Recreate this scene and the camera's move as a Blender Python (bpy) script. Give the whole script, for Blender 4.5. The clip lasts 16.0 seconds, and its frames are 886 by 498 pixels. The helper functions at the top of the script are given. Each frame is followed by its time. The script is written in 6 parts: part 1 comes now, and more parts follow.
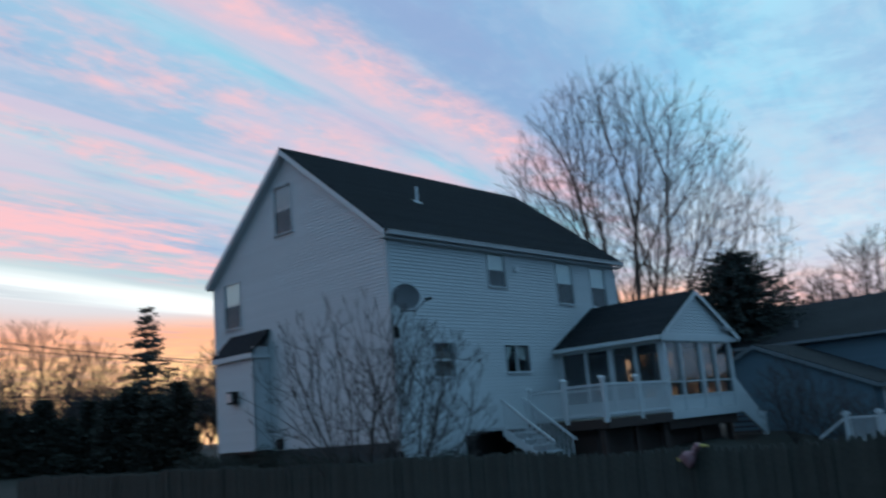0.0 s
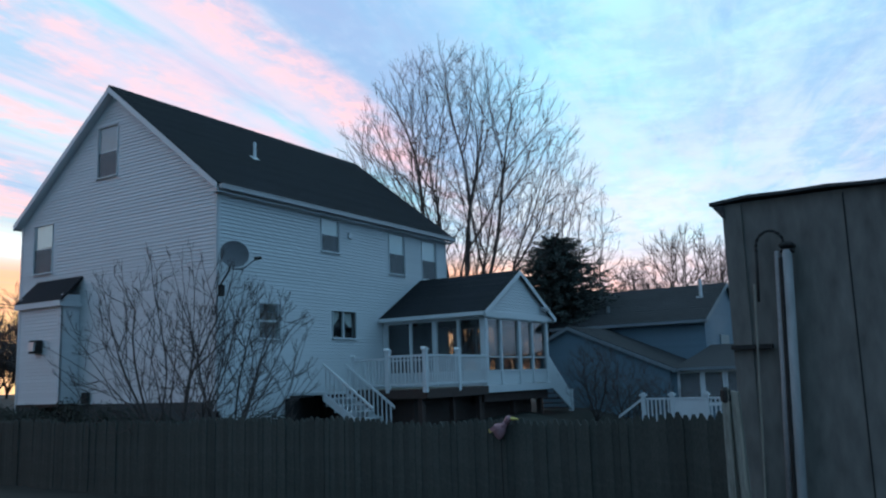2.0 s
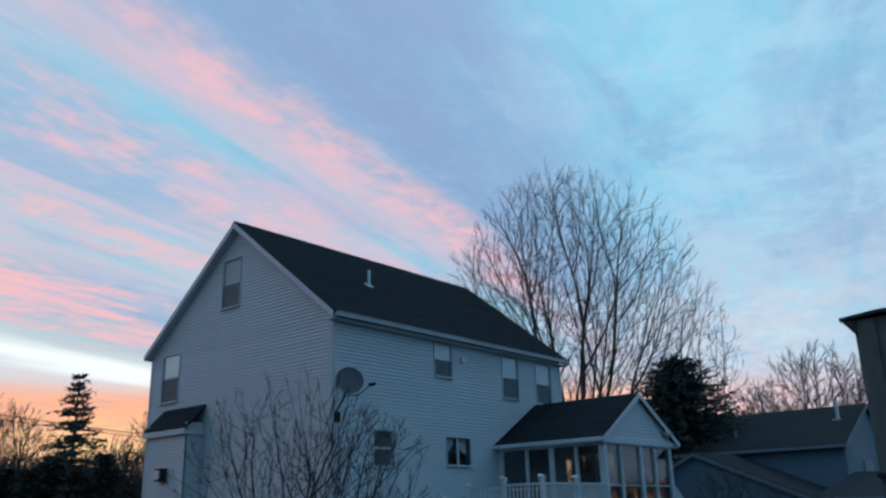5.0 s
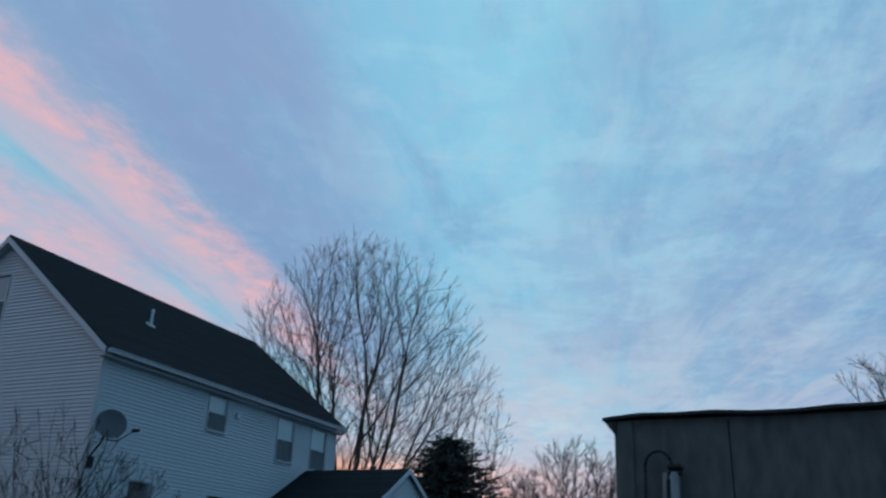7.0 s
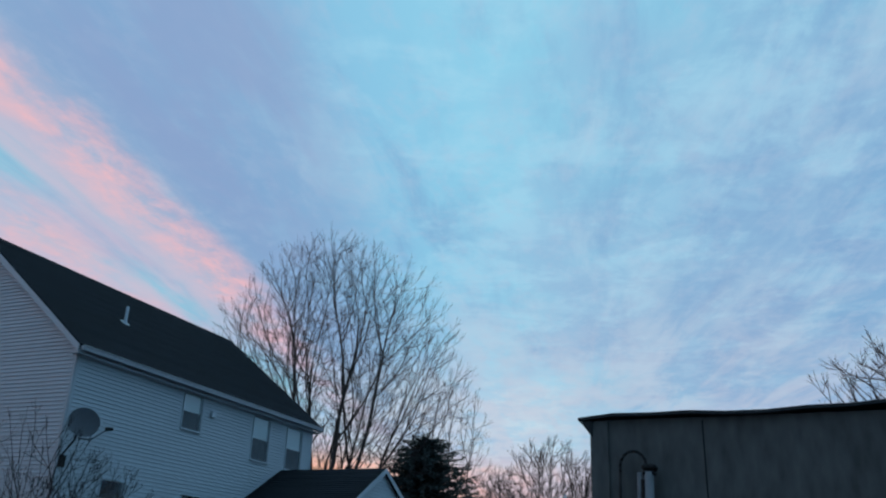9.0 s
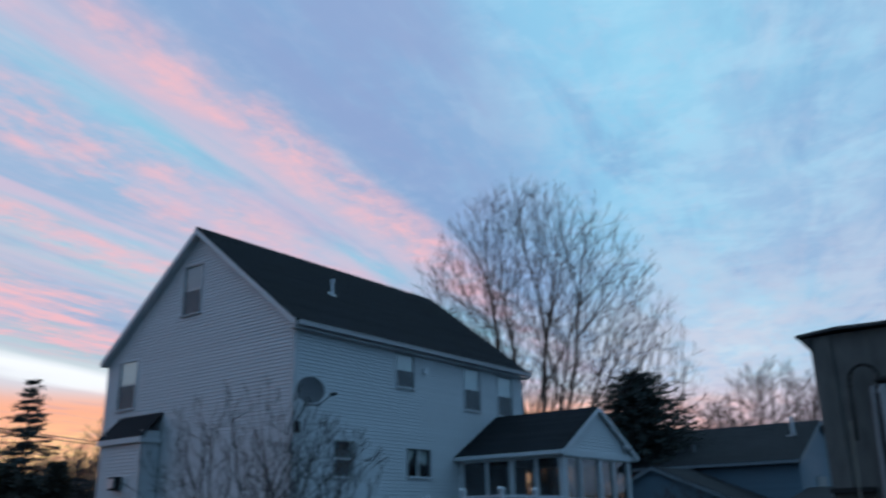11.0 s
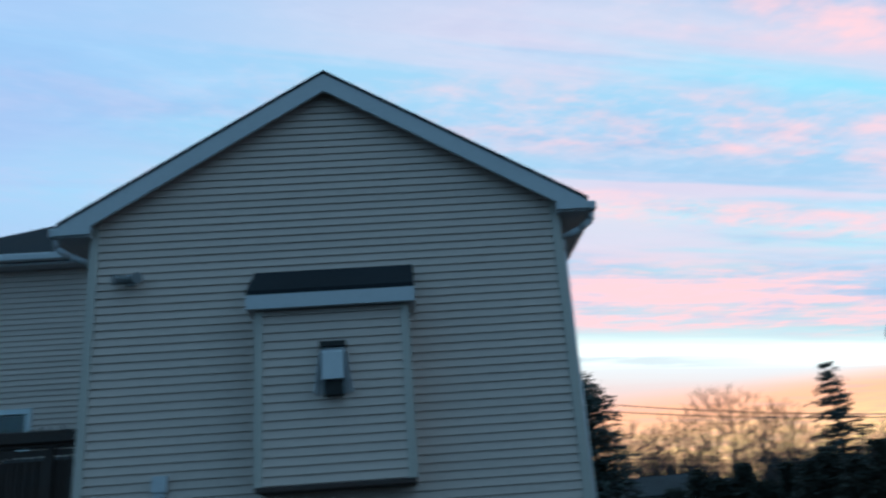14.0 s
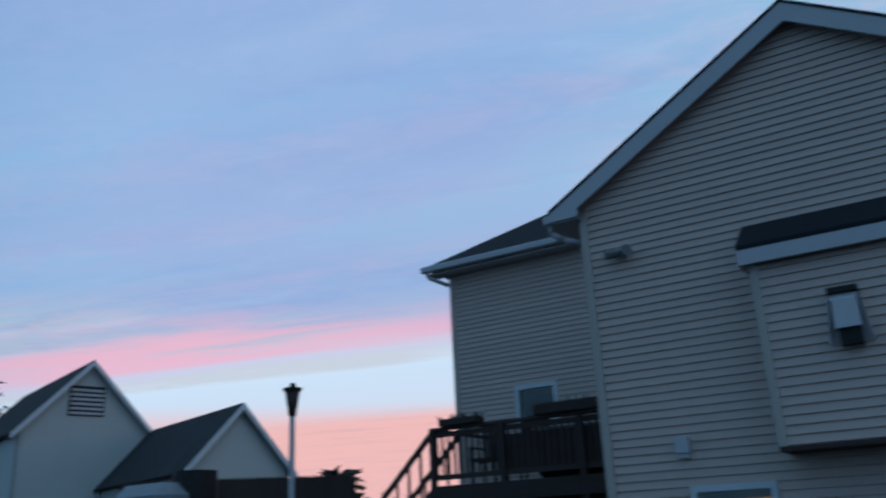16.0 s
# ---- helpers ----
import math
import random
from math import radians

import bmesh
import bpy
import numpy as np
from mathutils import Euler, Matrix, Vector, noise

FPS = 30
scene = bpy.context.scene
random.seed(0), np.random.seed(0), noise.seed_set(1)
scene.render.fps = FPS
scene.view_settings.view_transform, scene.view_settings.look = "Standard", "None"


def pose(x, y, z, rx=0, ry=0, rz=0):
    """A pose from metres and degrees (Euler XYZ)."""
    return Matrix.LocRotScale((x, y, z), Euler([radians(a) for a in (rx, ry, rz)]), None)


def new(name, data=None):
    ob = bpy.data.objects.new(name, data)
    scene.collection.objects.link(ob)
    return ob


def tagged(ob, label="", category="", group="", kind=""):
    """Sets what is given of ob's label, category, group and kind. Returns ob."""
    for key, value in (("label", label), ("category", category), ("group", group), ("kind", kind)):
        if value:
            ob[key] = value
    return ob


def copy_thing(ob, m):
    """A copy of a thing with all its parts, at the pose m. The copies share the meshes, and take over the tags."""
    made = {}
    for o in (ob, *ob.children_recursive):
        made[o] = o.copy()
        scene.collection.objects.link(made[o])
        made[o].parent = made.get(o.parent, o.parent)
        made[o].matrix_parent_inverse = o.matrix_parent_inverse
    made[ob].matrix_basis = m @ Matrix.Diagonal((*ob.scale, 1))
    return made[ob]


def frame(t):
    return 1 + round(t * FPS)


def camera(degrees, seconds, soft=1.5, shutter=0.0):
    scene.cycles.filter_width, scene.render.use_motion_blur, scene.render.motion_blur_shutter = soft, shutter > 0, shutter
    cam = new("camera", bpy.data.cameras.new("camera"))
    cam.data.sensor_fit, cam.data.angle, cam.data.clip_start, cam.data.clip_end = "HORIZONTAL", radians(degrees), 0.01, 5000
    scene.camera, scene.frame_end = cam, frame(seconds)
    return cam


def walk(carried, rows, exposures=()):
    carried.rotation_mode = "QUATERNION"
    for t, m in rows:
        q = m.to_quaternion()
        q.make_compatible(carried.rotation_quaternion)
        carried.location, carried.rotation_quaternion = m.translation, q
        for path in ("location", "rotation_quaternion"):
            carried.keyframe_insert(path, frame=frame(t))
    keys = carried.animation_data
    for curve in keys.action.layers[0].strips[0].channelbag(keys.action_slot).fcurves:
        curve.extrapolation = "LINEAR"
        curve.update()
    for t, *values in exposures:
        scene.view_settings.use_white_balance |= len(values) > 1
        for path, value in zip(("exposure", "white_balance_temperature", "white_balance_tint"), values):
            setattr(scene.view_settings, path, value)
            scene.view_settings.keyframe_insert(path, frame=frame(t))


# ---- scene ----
# ---------------------------------------------------------------- camera
cam = camera(55.65, 16.0, soft=2.2, shutter=0.5)
EYE = (0.0, 0.0, 1.65)
# seconds, yaw, pitch, roll in degrees: the camera turns where it stands
TURNS = [
    (0, -47.01, 11.71, 4.94),
    (0.5, -52.76, 10.05, 4.34),
    (1, -54.38, 8.89, 2.70),
    (1.5, -56.69, 8.73, 2.15),
    (2, -58.30, 8.82, 1.93),
    (2.5, -55.91, 9.05, 2.04),
    (3, -52.12, 9.32, 2.49),
    (3.2, -50.66, 9.58, 2.72),
    (5.5, -53.03, 19.68, 0.75),
    (6, -58.50, 19.56, 0.08),
    (6.5, -61.83, 19.99, -1.07),
    (7, -65.09, 21.93, -2.36),
    (7.5, -66.89, 22.93, -2.59),
    (8, -67.37, 22.37, -2.25),
    (10.3, -61.65, 20.44, -0.41),
    (10.5, -59.84, 20.04, 0.21),
    (11, -53.34, 18.13, 1.29),
    (11.5, -44.14, 17.76, 3.22),
    (12, -35.42, 17.40, 4.16),
    (12.5, -27.33, 17.68, 4.48),
    (13, -21.16, 18.42, 4.63),
    (13.5, -12.98, 18.89, 4.44),
    (14, -3.15, 19.28, 4.20),
    (14.5, 7.13, 18.51, 4.06),
    (15, 14.92, 19.02, 3.60),
    (15.5, 22.15, 18.92, 3.64),
    (16, 30.92, 18.76, 2.82),]
walk(cam, [(t, pose(*EYE, 90, 0, yaw) @ pose(0, 0, 0, pitch, 0, 0) @ pose(0, 0, 0, 0, 0, -roll)) for t, yaw, pitch, roll in TURNS],
     exposures=[(0.0, 0.22, 6600, 10), (0.5, 0.42, 6850, 11), (1.0, 0.53, 6850, 11), (2.0, 0.63, 6800, 11), (3.0, 0.48, 6700, 11), (5.5, 0.08, 6500, 10), (6.5, 0.04, 6450, 10), (7.0, -0.08, 6450, 10),
                (7.5, -0.04, 6450, 10), (10.5, 0.03, 6480, 12), (11.2, 0.08, 6450, 16), (12.0, 0.0, 6300, 4), (12.5, 0.04, 6200, -2), (13.0, 0.10, 6080, -6), (13.5, 0.24, 6200, -1), (14.5, 0.62, 6450, 6), (15.2, 0.56, 6400, 10), (16.0, 0.06, 6250, 14)])


# ---------------------------------------------------------------- world: dusk sky with long streaks of lit cloud
def build_sky():
    w = bpy.data.worlds.new("dusk_sky")
    scene.world = w
    w.use_nodes = True
    nt = w.node_tree
    nt.nodes.clear()
    N, K = nt.nodes.new, nt.links.new

    def put(sock, v):
        if hasattr(v, "is_linked"):
            K(v, sock)
        else:
            sock.default_value = v

    def op(kind, a, b=0.0, c=0.0, clamp=False):
        n = N("ShaderNodeMath")
        n.operation, n.use_clamp = kind, clamp
        for s, v in zip(n.inputs, (a, b, c)):
            put(s, v)
        return n.outputs[0]

    def smooth(x, lo, hi, a=0.0, b=1.0):
        n = N("ShaderNodeMapRange")
        n.interpolation_type = "SMOOTHSTEP"
        for s, v in zip(n.inputs, (x, lo, hi, a, b)):
            put(s, v)
        return n.outputs[0]

    def ramp(x, stops):
        n = N("ShaderNodeValToRGB")
        e = n.color_ramp.elements
        for i, (at, rgb) in enumerate(stops):
            el = e[i] if i < 2 else e.new(at)
            el.position = at
            el.color = (*[(c / 255) ** 2.2 for c in rgb], 1)
        K(x, n.inputs[0])
        return n.outputs[0]

    def mix(f, a, b):
        n = N("ShaderNodeMix")
        n.data_type = "RGBA"
        put(n.inputs[0], f)
        for s, v in ((n.inputs[6], a), (n.inputs[7], b)):
            if isinstance(v, tuple):
                v = (*[(c / 255) ** 2.2 for c in v], 1)
            put(s, v)
        return n.outputs[2]

    def cloud(x, y, z, scale, detail, rough, warp=0.0):
        c = N("ShaderNodeCombineXYZ")
        for s, v in zip(c.inputs, (x, y, z)):
            put(s, v)
        n = N("ShaderNodeTexNoise")
        n.inputs["Scale"].default_value, n.inputs["Detail"].default_value = scale, detail
        n.inputs["Roughness"].default_value, n.inputs["Distortion"].default_value = rough, warp
        K(c.outputs[0], n.inputs["Vector"])
        return n.outputs["Fac"]

    tc = N("ShaderNodeTexCoord")
    sep = N("ShaderNodeSeparateXYZ")
    K(tc.outputs["Generated"], sep.inputs[0])
    x, y, z = sep.outputs
    zc = op("MAXIMUM", z, 0.015)
    wind = radians(15)                      # the streaks of cloud run this way
    px, py = op("DIVIDE", x, zc), op("DIVIDE", y, zc)
    u = op("ADD", op("MULTIPLY", px, math.cos(wind)), op("MULTIPLY", py, math.sin(wind)))
    v = op("SUBTRACT", op("MULTIPLY", py, math.cos(wind)), op("MULTIPLY", px, math.sin(wind)))
    el = op("MULTIPLY", op("ARCSINE", z), 57.2958)
    az = op("MULTIPLY", op("ARCTAN2", y, x), 57.2958)

    big = cloud(op("MULTIPLY", u, 0.22), v, 3.0, 1.3, 4, 0.55, 0.3)
    wisp = cloud(op("MULTIPLY", u, 0.42), op("MULTIPLY", v, 1.7), 7.0, 2.4, 6, 0.62, 0.4)
    fibre = cloud(op("MULTIPLY", u, 0.62), op("MULTIPLY", v, 1.9), 11.0, 2.1, 6, 0.62, 0.5)
    puff = cloud(u, op("MULTIPLY", v, 1.5), 1.0, 4.6, 6, 0.62, 0.25)
    fleck = cloud(op("MULTIPLY", u, 1.2), op("MULTIPLY", v, 1.9), 21.0, 8.5, 4, 0.6, 0.2)
    ripple = cloud(op("MULTIPLY", u, 1.7), op("MULTIPLY", v, 1.1), 5.0, 2.2, 5, 0.62, 0.7)
    barn = cloud(op("MULTIPLY", u, 0.17), op("MULTIPLY", v, 1.15), 29.0, 2.2, 5, 0.58, 0.35)
    patch = cloud(op("MULTIPLY", u, 0.55), op("MULTIPLY", v, 1.0), 17.0, 1.1, 3, 0.5, 0.4)
    vw = op("ADD", v, op("MULTIPLY", op("SUBTRACT", big, 0.5), op("ADD", 0.30, op("MULTIPLY", op("ABSOLUTE", v), 0.10))))
    s = op("ADD", 0.3, op("MULTIPLY", vw, 0.1), clamp=True)     # v from -3 to 7 becomes 0 to 1
    base = ramp(s, [(0.0, (96, 151, 200)), (0.14, (109, 168, 210)), (0.21, (120, 180, 216)), (0.26, (135, 198, 226)), (0.31, (143, 207, 233)), (0.35, (135, 194, 226)),
                    (0.39, (128, 170, 208)), (0.415, (135, 170, 206)), (0.455, (132, 199, 222)), (0.50, (142, 187, 212)), (0.53, (144, 208, 224)),
                    (0.58, (158, 191, 208)), (0.62, (165, 189, 204)), (0.675, (167, 195, 206)), (0.70, (193, 211, 216)), (0.725, (242, 250, 252)), (0.77, (240, 248, 250)), (0.80, (212, 214, 220)), (0.86, (216, 196, 196)), (1.0, (230, 184, 174))])
    # lavender patches and blue-grey and pale wisps
    below = smooth(v, 4.2, 3.4)
    col = mix(op("MULTIPLY", op("MULTIPLY", smooth(patch, 0.46, 0.62), 0.55), below), base, (150, 174, 210))
    col = mix(op("MULTIPLY", op("MULTIPLY", smooth(wisp, 0.46, 0.72), 0.55), below), col, (122, 160, 202))
    col = mix(op("MULTIPLY", op("MULTIPLY", smooth(fibre, 0.52, 0.74), 0.5), below), col, (178, 210, 230))
    pale = op("ADD", op("MULTIPLY", ripple, 0.38), op("ADD", op("MULTIPLY", puff, 0.34), op("MULTIPLY", barn, 0.28)))
    col = mix(op("MULTIPLY", smooth(pale, 0.47, 0.60), smooth(v, 1.15, 0.5, 0.0, 0.5)), col, (168, 216, 238))
    col = mix(op("MULTIPLY", smooth(fibre, 0.56, 0.44), smooth(v, 0.1, -0.5, 0.0, 0.34)), col, (122, 164, 206))
    col = mix(op("MULTIPLY", op("MULTIPLY", smooth(fleck, 0.42, 0.72), 0.30), below), col, (172, 196, 222))
    veil = op("MULTIPLY", op("MULTIPLY", smooth(vw, 0.35, 0.65), smooth(vw, 1.15, 0.95)), op("MULTIPLY", smooth(az, 24.0, 38.0), smooth(az, 66.0, 50.0)))
    col = mix(op("MULTIPLY", veil, smooth(wisp, 0.66, 0.40, 0.3, 0.85)), col, (138, 162, 202))
    # rose-lit cloud: one long torn streak, and beaded bars lower down toward the glow
    torn = op("ADD", op("MULTIPLY", puff, 0.5), op("ADD", op("MULTIPLY", fleck, 0.2), op("MULTIPLY", wisp, 0.3)))
    lit = smooth(az, 18.0, 40.0)
    away = smooth(az, 118.0, 66.0, 0.30, 1.0)
    start = smooth(az, 74.0, 58.0, 0.15, 1.0)
    haze = op("MULTIPLY", op("MULTIPLY", smooth(vw, 0.9, 1.5), smooth(vw, 4.05, 3.7)), smooth(barn, 0.40, 0.60, 0.05, 0.72))
    col = mix(op("MULTIPLY", op("MULTIPLY", haze, lit), away), col, (210, 189, 207))
    streak = op("MULTIPLY", op("MULTIPLY", smooth(vw, 1.04, 1.2), smooth(vw, 1.44, 1.28)), start)
    near = op("MULTIPLY", smooth(vw, 1.50, 1.66), smooth(vw, 2.0, 1.8))
    bead = op("MULTIPLY", smooth(vw, 2.1, 2.2), smooth(vw, 2.5, 2.36))
    bars = op("MULTIPLY", smooth(vw, 2.6, 2.9), smooth(vw, 4.0, 3.8))
    pink = op("MULTIPLY", streak, smooth(torn, 0.38, 0.64, 0.0, 0.9))
    pink = op("MAXIMUM", pink, op("MULTIPLY", near, smooth(torn, 0.40, 0.66, 0.0, 0.75)))
    pink = op("MAXIMUM", pink, op("MULTIPLY", bead, smooth(torn, 0.38, 0.64, 0.0, 0.8)))
    pink = op("MAXIMUM", pink, op("MULTIPLY", bars, smooth(op("ADD", op("MULTIPLY", barn, 0.65), op("MULTIPLY", puff, 0.35)), 0.42, 0.58, 0.0, 0.95)))
    pink = op("MULTIPLY", op("MULTIPLY", pink, lit), away)
    col = mix(pink, col, (238, 186, 192))
    dusk = op("MULTIPLY", op("MULTIPLY", smooth(vw, 3.7, 4.1), smooth(vw, 5.0, 4.5)), smooth(az, 92.0, 112.0, 0.0, 0.85))
    col = mix(dusk, col, (190, 194, 218))
    bar = op("MULTIPLY", op("MULTIPLY", smooth(vw, 3.2, 3.7), smooth(vw, 4.35, 4.1)), smooth(az, 92.0, 112.0))
    col = mix(op("MULTIPLY", bar, smooth(barn, 0.36, 0.56, 0.25, 0.85)), col, (232, 180, 198))
    band = op("MULTIPLY", op("MULTIPLY", smooth(vw, 4.4, 4.8), smooth(vw, 7.6, 6.6)), smooth(az, 80.0, 112.0, 0.0, 0.8))
    col = mix(band, col, (196, 224, 242))
    slit = op("MULTIPLY", op("MULTIPLY", smooth(vw, 4.35, 4.5), smooth(vw, 4.98, 4.8)), smooth(az, 60.0, 74.0))
    col = mix(op("MULTIPLY", slit, smooth(fibre, 0.36, 0.56, 0.35, 0.95)), col, (196, 206, 214))
    east = smooth(az, 88.0, 118.0, 0.0, 0.62)
    col = mix(op("MULTIPLY", east, smooth(el, 12.5, 16.0)), col, (140, 170, 215))
    # the horizon: peach and yellow where the sun went down, rose and grey away from it
    glow = op("MULTIPLY", smooth(az, 16.0, 32.0), smooth(az, 105.0, 72.0))
    west = op("MULTIPLY", smooth(az, -12.0, 24.0), smooth(az, 165.0, 120.0))
    low = mix(glow, (236, 184, 178), (250, 180, 146))
    low = mix(op("MULTIPLY", glow, op("MULTIPLY", smooth(el, 7.4, 4.0), smooth(puff, 0.40, 0.62, 0.1, 0.9))), low, (255, 222, 150))
    low = mix(smooth(az, 20.0, 6.0), low, (196, 196, 212))
    low = mix(op("MULTIPLY", smooth(wisp, 0.5, 0.66), 0.4), low, (200, 164, 172))
    col = mix(op("MULTIPLY", smooth(el, 8.8, 7.0), west), col, low)
    # a bright clear gap over the far trees, low to the right of the glow
    gap = op("MULTIPLY", op("MULTIPLY", smooth(az, 9.0, 17.0), smooth(az, 40.0, 24.0)), op("MULTIPLY", smooth(el, 15.5, 11.0), smooth(el, 6.0, 8.0)))
    col = mix(op("MULTIPLY", gap, smooth(puff, 0.65, 0.40, 0.15, 0.6)), col, (222, 230, 236))
    grey = op("MULTIPLY", op("MULTIPLY", smooth(az, 30.0, 20.0), smooth(az, -40.0, -15.0)), smooth(el, 22.0, 12.0))
    col = mix(op("MULTIPLY", grey, smooth(fibre, 0.38, 0.60, 0.2, 0.6)), col, (190, 197, 216))
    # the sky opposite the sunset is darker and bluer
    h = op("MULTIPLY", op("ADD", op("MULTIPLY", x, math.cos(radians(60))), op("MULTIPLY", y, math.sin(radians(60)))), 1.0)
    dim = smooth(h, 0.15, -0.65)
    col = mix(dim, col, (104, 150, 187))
    col = mix(smooth(z, 0.0, -0.04), col, (40, 42, 44))
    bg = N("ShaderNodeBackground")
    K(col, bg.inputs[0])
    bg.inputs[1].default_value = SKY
    out = N("ShaderNodeOutputWorld")
    K(bg.outputs[0], out.inputs[0])


SKY = 1.0
build_sky()


# ---------------------------------------------------------------- materials
def material(name, rgb, rough=0.7, vary=0.12, grain=40.0, stain=1.2, bump=0.15, metal=0.0, each=0.0, stretch=(1, 1, 1), second=None, spec=0.4):
    """A painted, wooden, stony or metal surface: fine grain, broad stains, relief; each: how much one piece differs from the next."""
    m = bpy.data.materials.new(name)
    m.use_nodes = True
    nt = m.node_tree
    N, K = nt.nodes.new, nt.links.new
    b = nt.nodes["Principled BSDF"]
    tc = N("ShaderNodeTexCoord")
    mp = N("ShaderNodeMapping")
    mp.inputs["Scale"].default_value = stretch
    K(tc.outputs["Object"], mp.inputs[0])
    fine, broad = N("ShaderNodeTexNoise"), N("ShaderNodeTexNoise")
    for n, sc, de in ((fine, grain, 6), (broad, stain, 4)):
        n.inputs["Scale"].default_value, n.inputs["Detail"].default_value = sc, de
        K(mp.outputs[0], n.inputs["Vector"])
    mul = N("ShaderNodeMath")
    mul.operation = "ADD"
    K(fine.outputs["Fac"], mul.inputs[0])
    K(broad.outputs["Fac"], mul.inputs[1])
    mr = N("ShaderNodeMapRange")
    for s, v in zip(mr.inputs[1:], (0.6, 1.4, 0.0, 1.0)):
        s.default_value = v
    K(mul.outputs[0], mr.inputs[0])
    mx = N("ShaderNodeMix")
    mx.data_type = "RGBA"
    dark = tuple(c * (1 - 2 * vary) for c in rgb) if second is None else second
    mx.inputs[6].default_value = (*dark, 1)
    mx.inputs[7].default_value = (*[min(c * (1 + vary), 1) for c in rgb], 1)
    K(mr.outputs[0], mx.inputs[0])
    col = mx.outputs[2]
    if each:
        info, hsv = N("ShaderNodeObjectInfo"), N("ShaderNodeHueSaturation")
        r = N("ShaderNodeMapRange")
        for s, v in zip(r.inputs[1:], (0.0, 1.0, 1 - each, 1 + each)):
            s.default_value = v
        K(info.outputs["Random"], r.inputs[0])
        K(r.outputs[0], hsv.inputs["Value"])
        K(col, hsv.inputs["Color"])
        col = hsv.outputs[0]
    K(col, b.inputs["Base Color"])
    rr = N("ShaderNodeMapRange")
    for s, v in zip(rr.inputs[1:], (0.3, 0.7, max(rough - 0.12, 0.02), min(rough + 0.12, 1.0))):
        s.default_value = v
    K(broad.outputs["Fac"], rr.inputs[0])
    K(rr.outputs[0], b.inputs["Roughness"])
    b.inputs["Metallic"].default_value = metal
    b.inputs["Specular IOR Level"].default_value = spec
    if bump:
        bp = N("ShaderNodeBump")
        bp.inputs["Strength"].default_value, bp.inputs["Distance"].default_value = bump, 0.01
        K(fine.outputs["Fac"], bp.inputs["Height"])
        K(bp.outputs[0], b.inputs["Normal"])
    return m


def glass_material(name, tint=(0.88, 0.91, 0.91)):
    m = bpy.data.materials.new(name)
    m.use_nodes = True
    nt = m.node_tree
    nt.nodes.clear()
    N, K = nt.nodes.new, nt.links.new
    clear, gloss, mx, fr, out = N("ShaderNodeBsdfTransparent"), N("ShaderNodeBsdfGlossy"), N("ShaderNodeMixShader"), N("ShaderNodeLayerWeight"), N("ShaderNodeOutputMaterial")
    clear.inputs[0].default_value = (*tint, 1)
    gloss.inputs["Roughness"].default_value = 0.02
    fr.inputs[0].default_value = 0.25
    lim = N("ShaderNodeMapRange")
    for sock, val in zip(lim.inputs[1:], (0.0, 1.0, 0.04, 0.30)):
        sock.default_value = val
    K(fr.outputs["Facing"], lim.inputs[0])
    K(lim.outputs[0], mx.inputs[0])
    K(clear.outputs[0], mx.inputs[1])
    K(gloss.outputs[0], mx.inputs[2])
    K(mx.outputs[0], out.inputs[0])
    return m


def sky_veil_material(name):
    """Grey pane veil: the sky's reflection put into its colour; half see-through, dull."""
    m = bpy.data.materials.new(name)
    m.use_nodes = True
    nt = m.node_tree
    b = nt.nodes["Principled BSDF"]
    b.inputs["Base Color"].default_value = (0.22, 0.22, 0.23, 1)
    b.inputs["Roughness"].default_value = 0.9
    b.inputs["Alpha"].default_value = 0.5
    return m


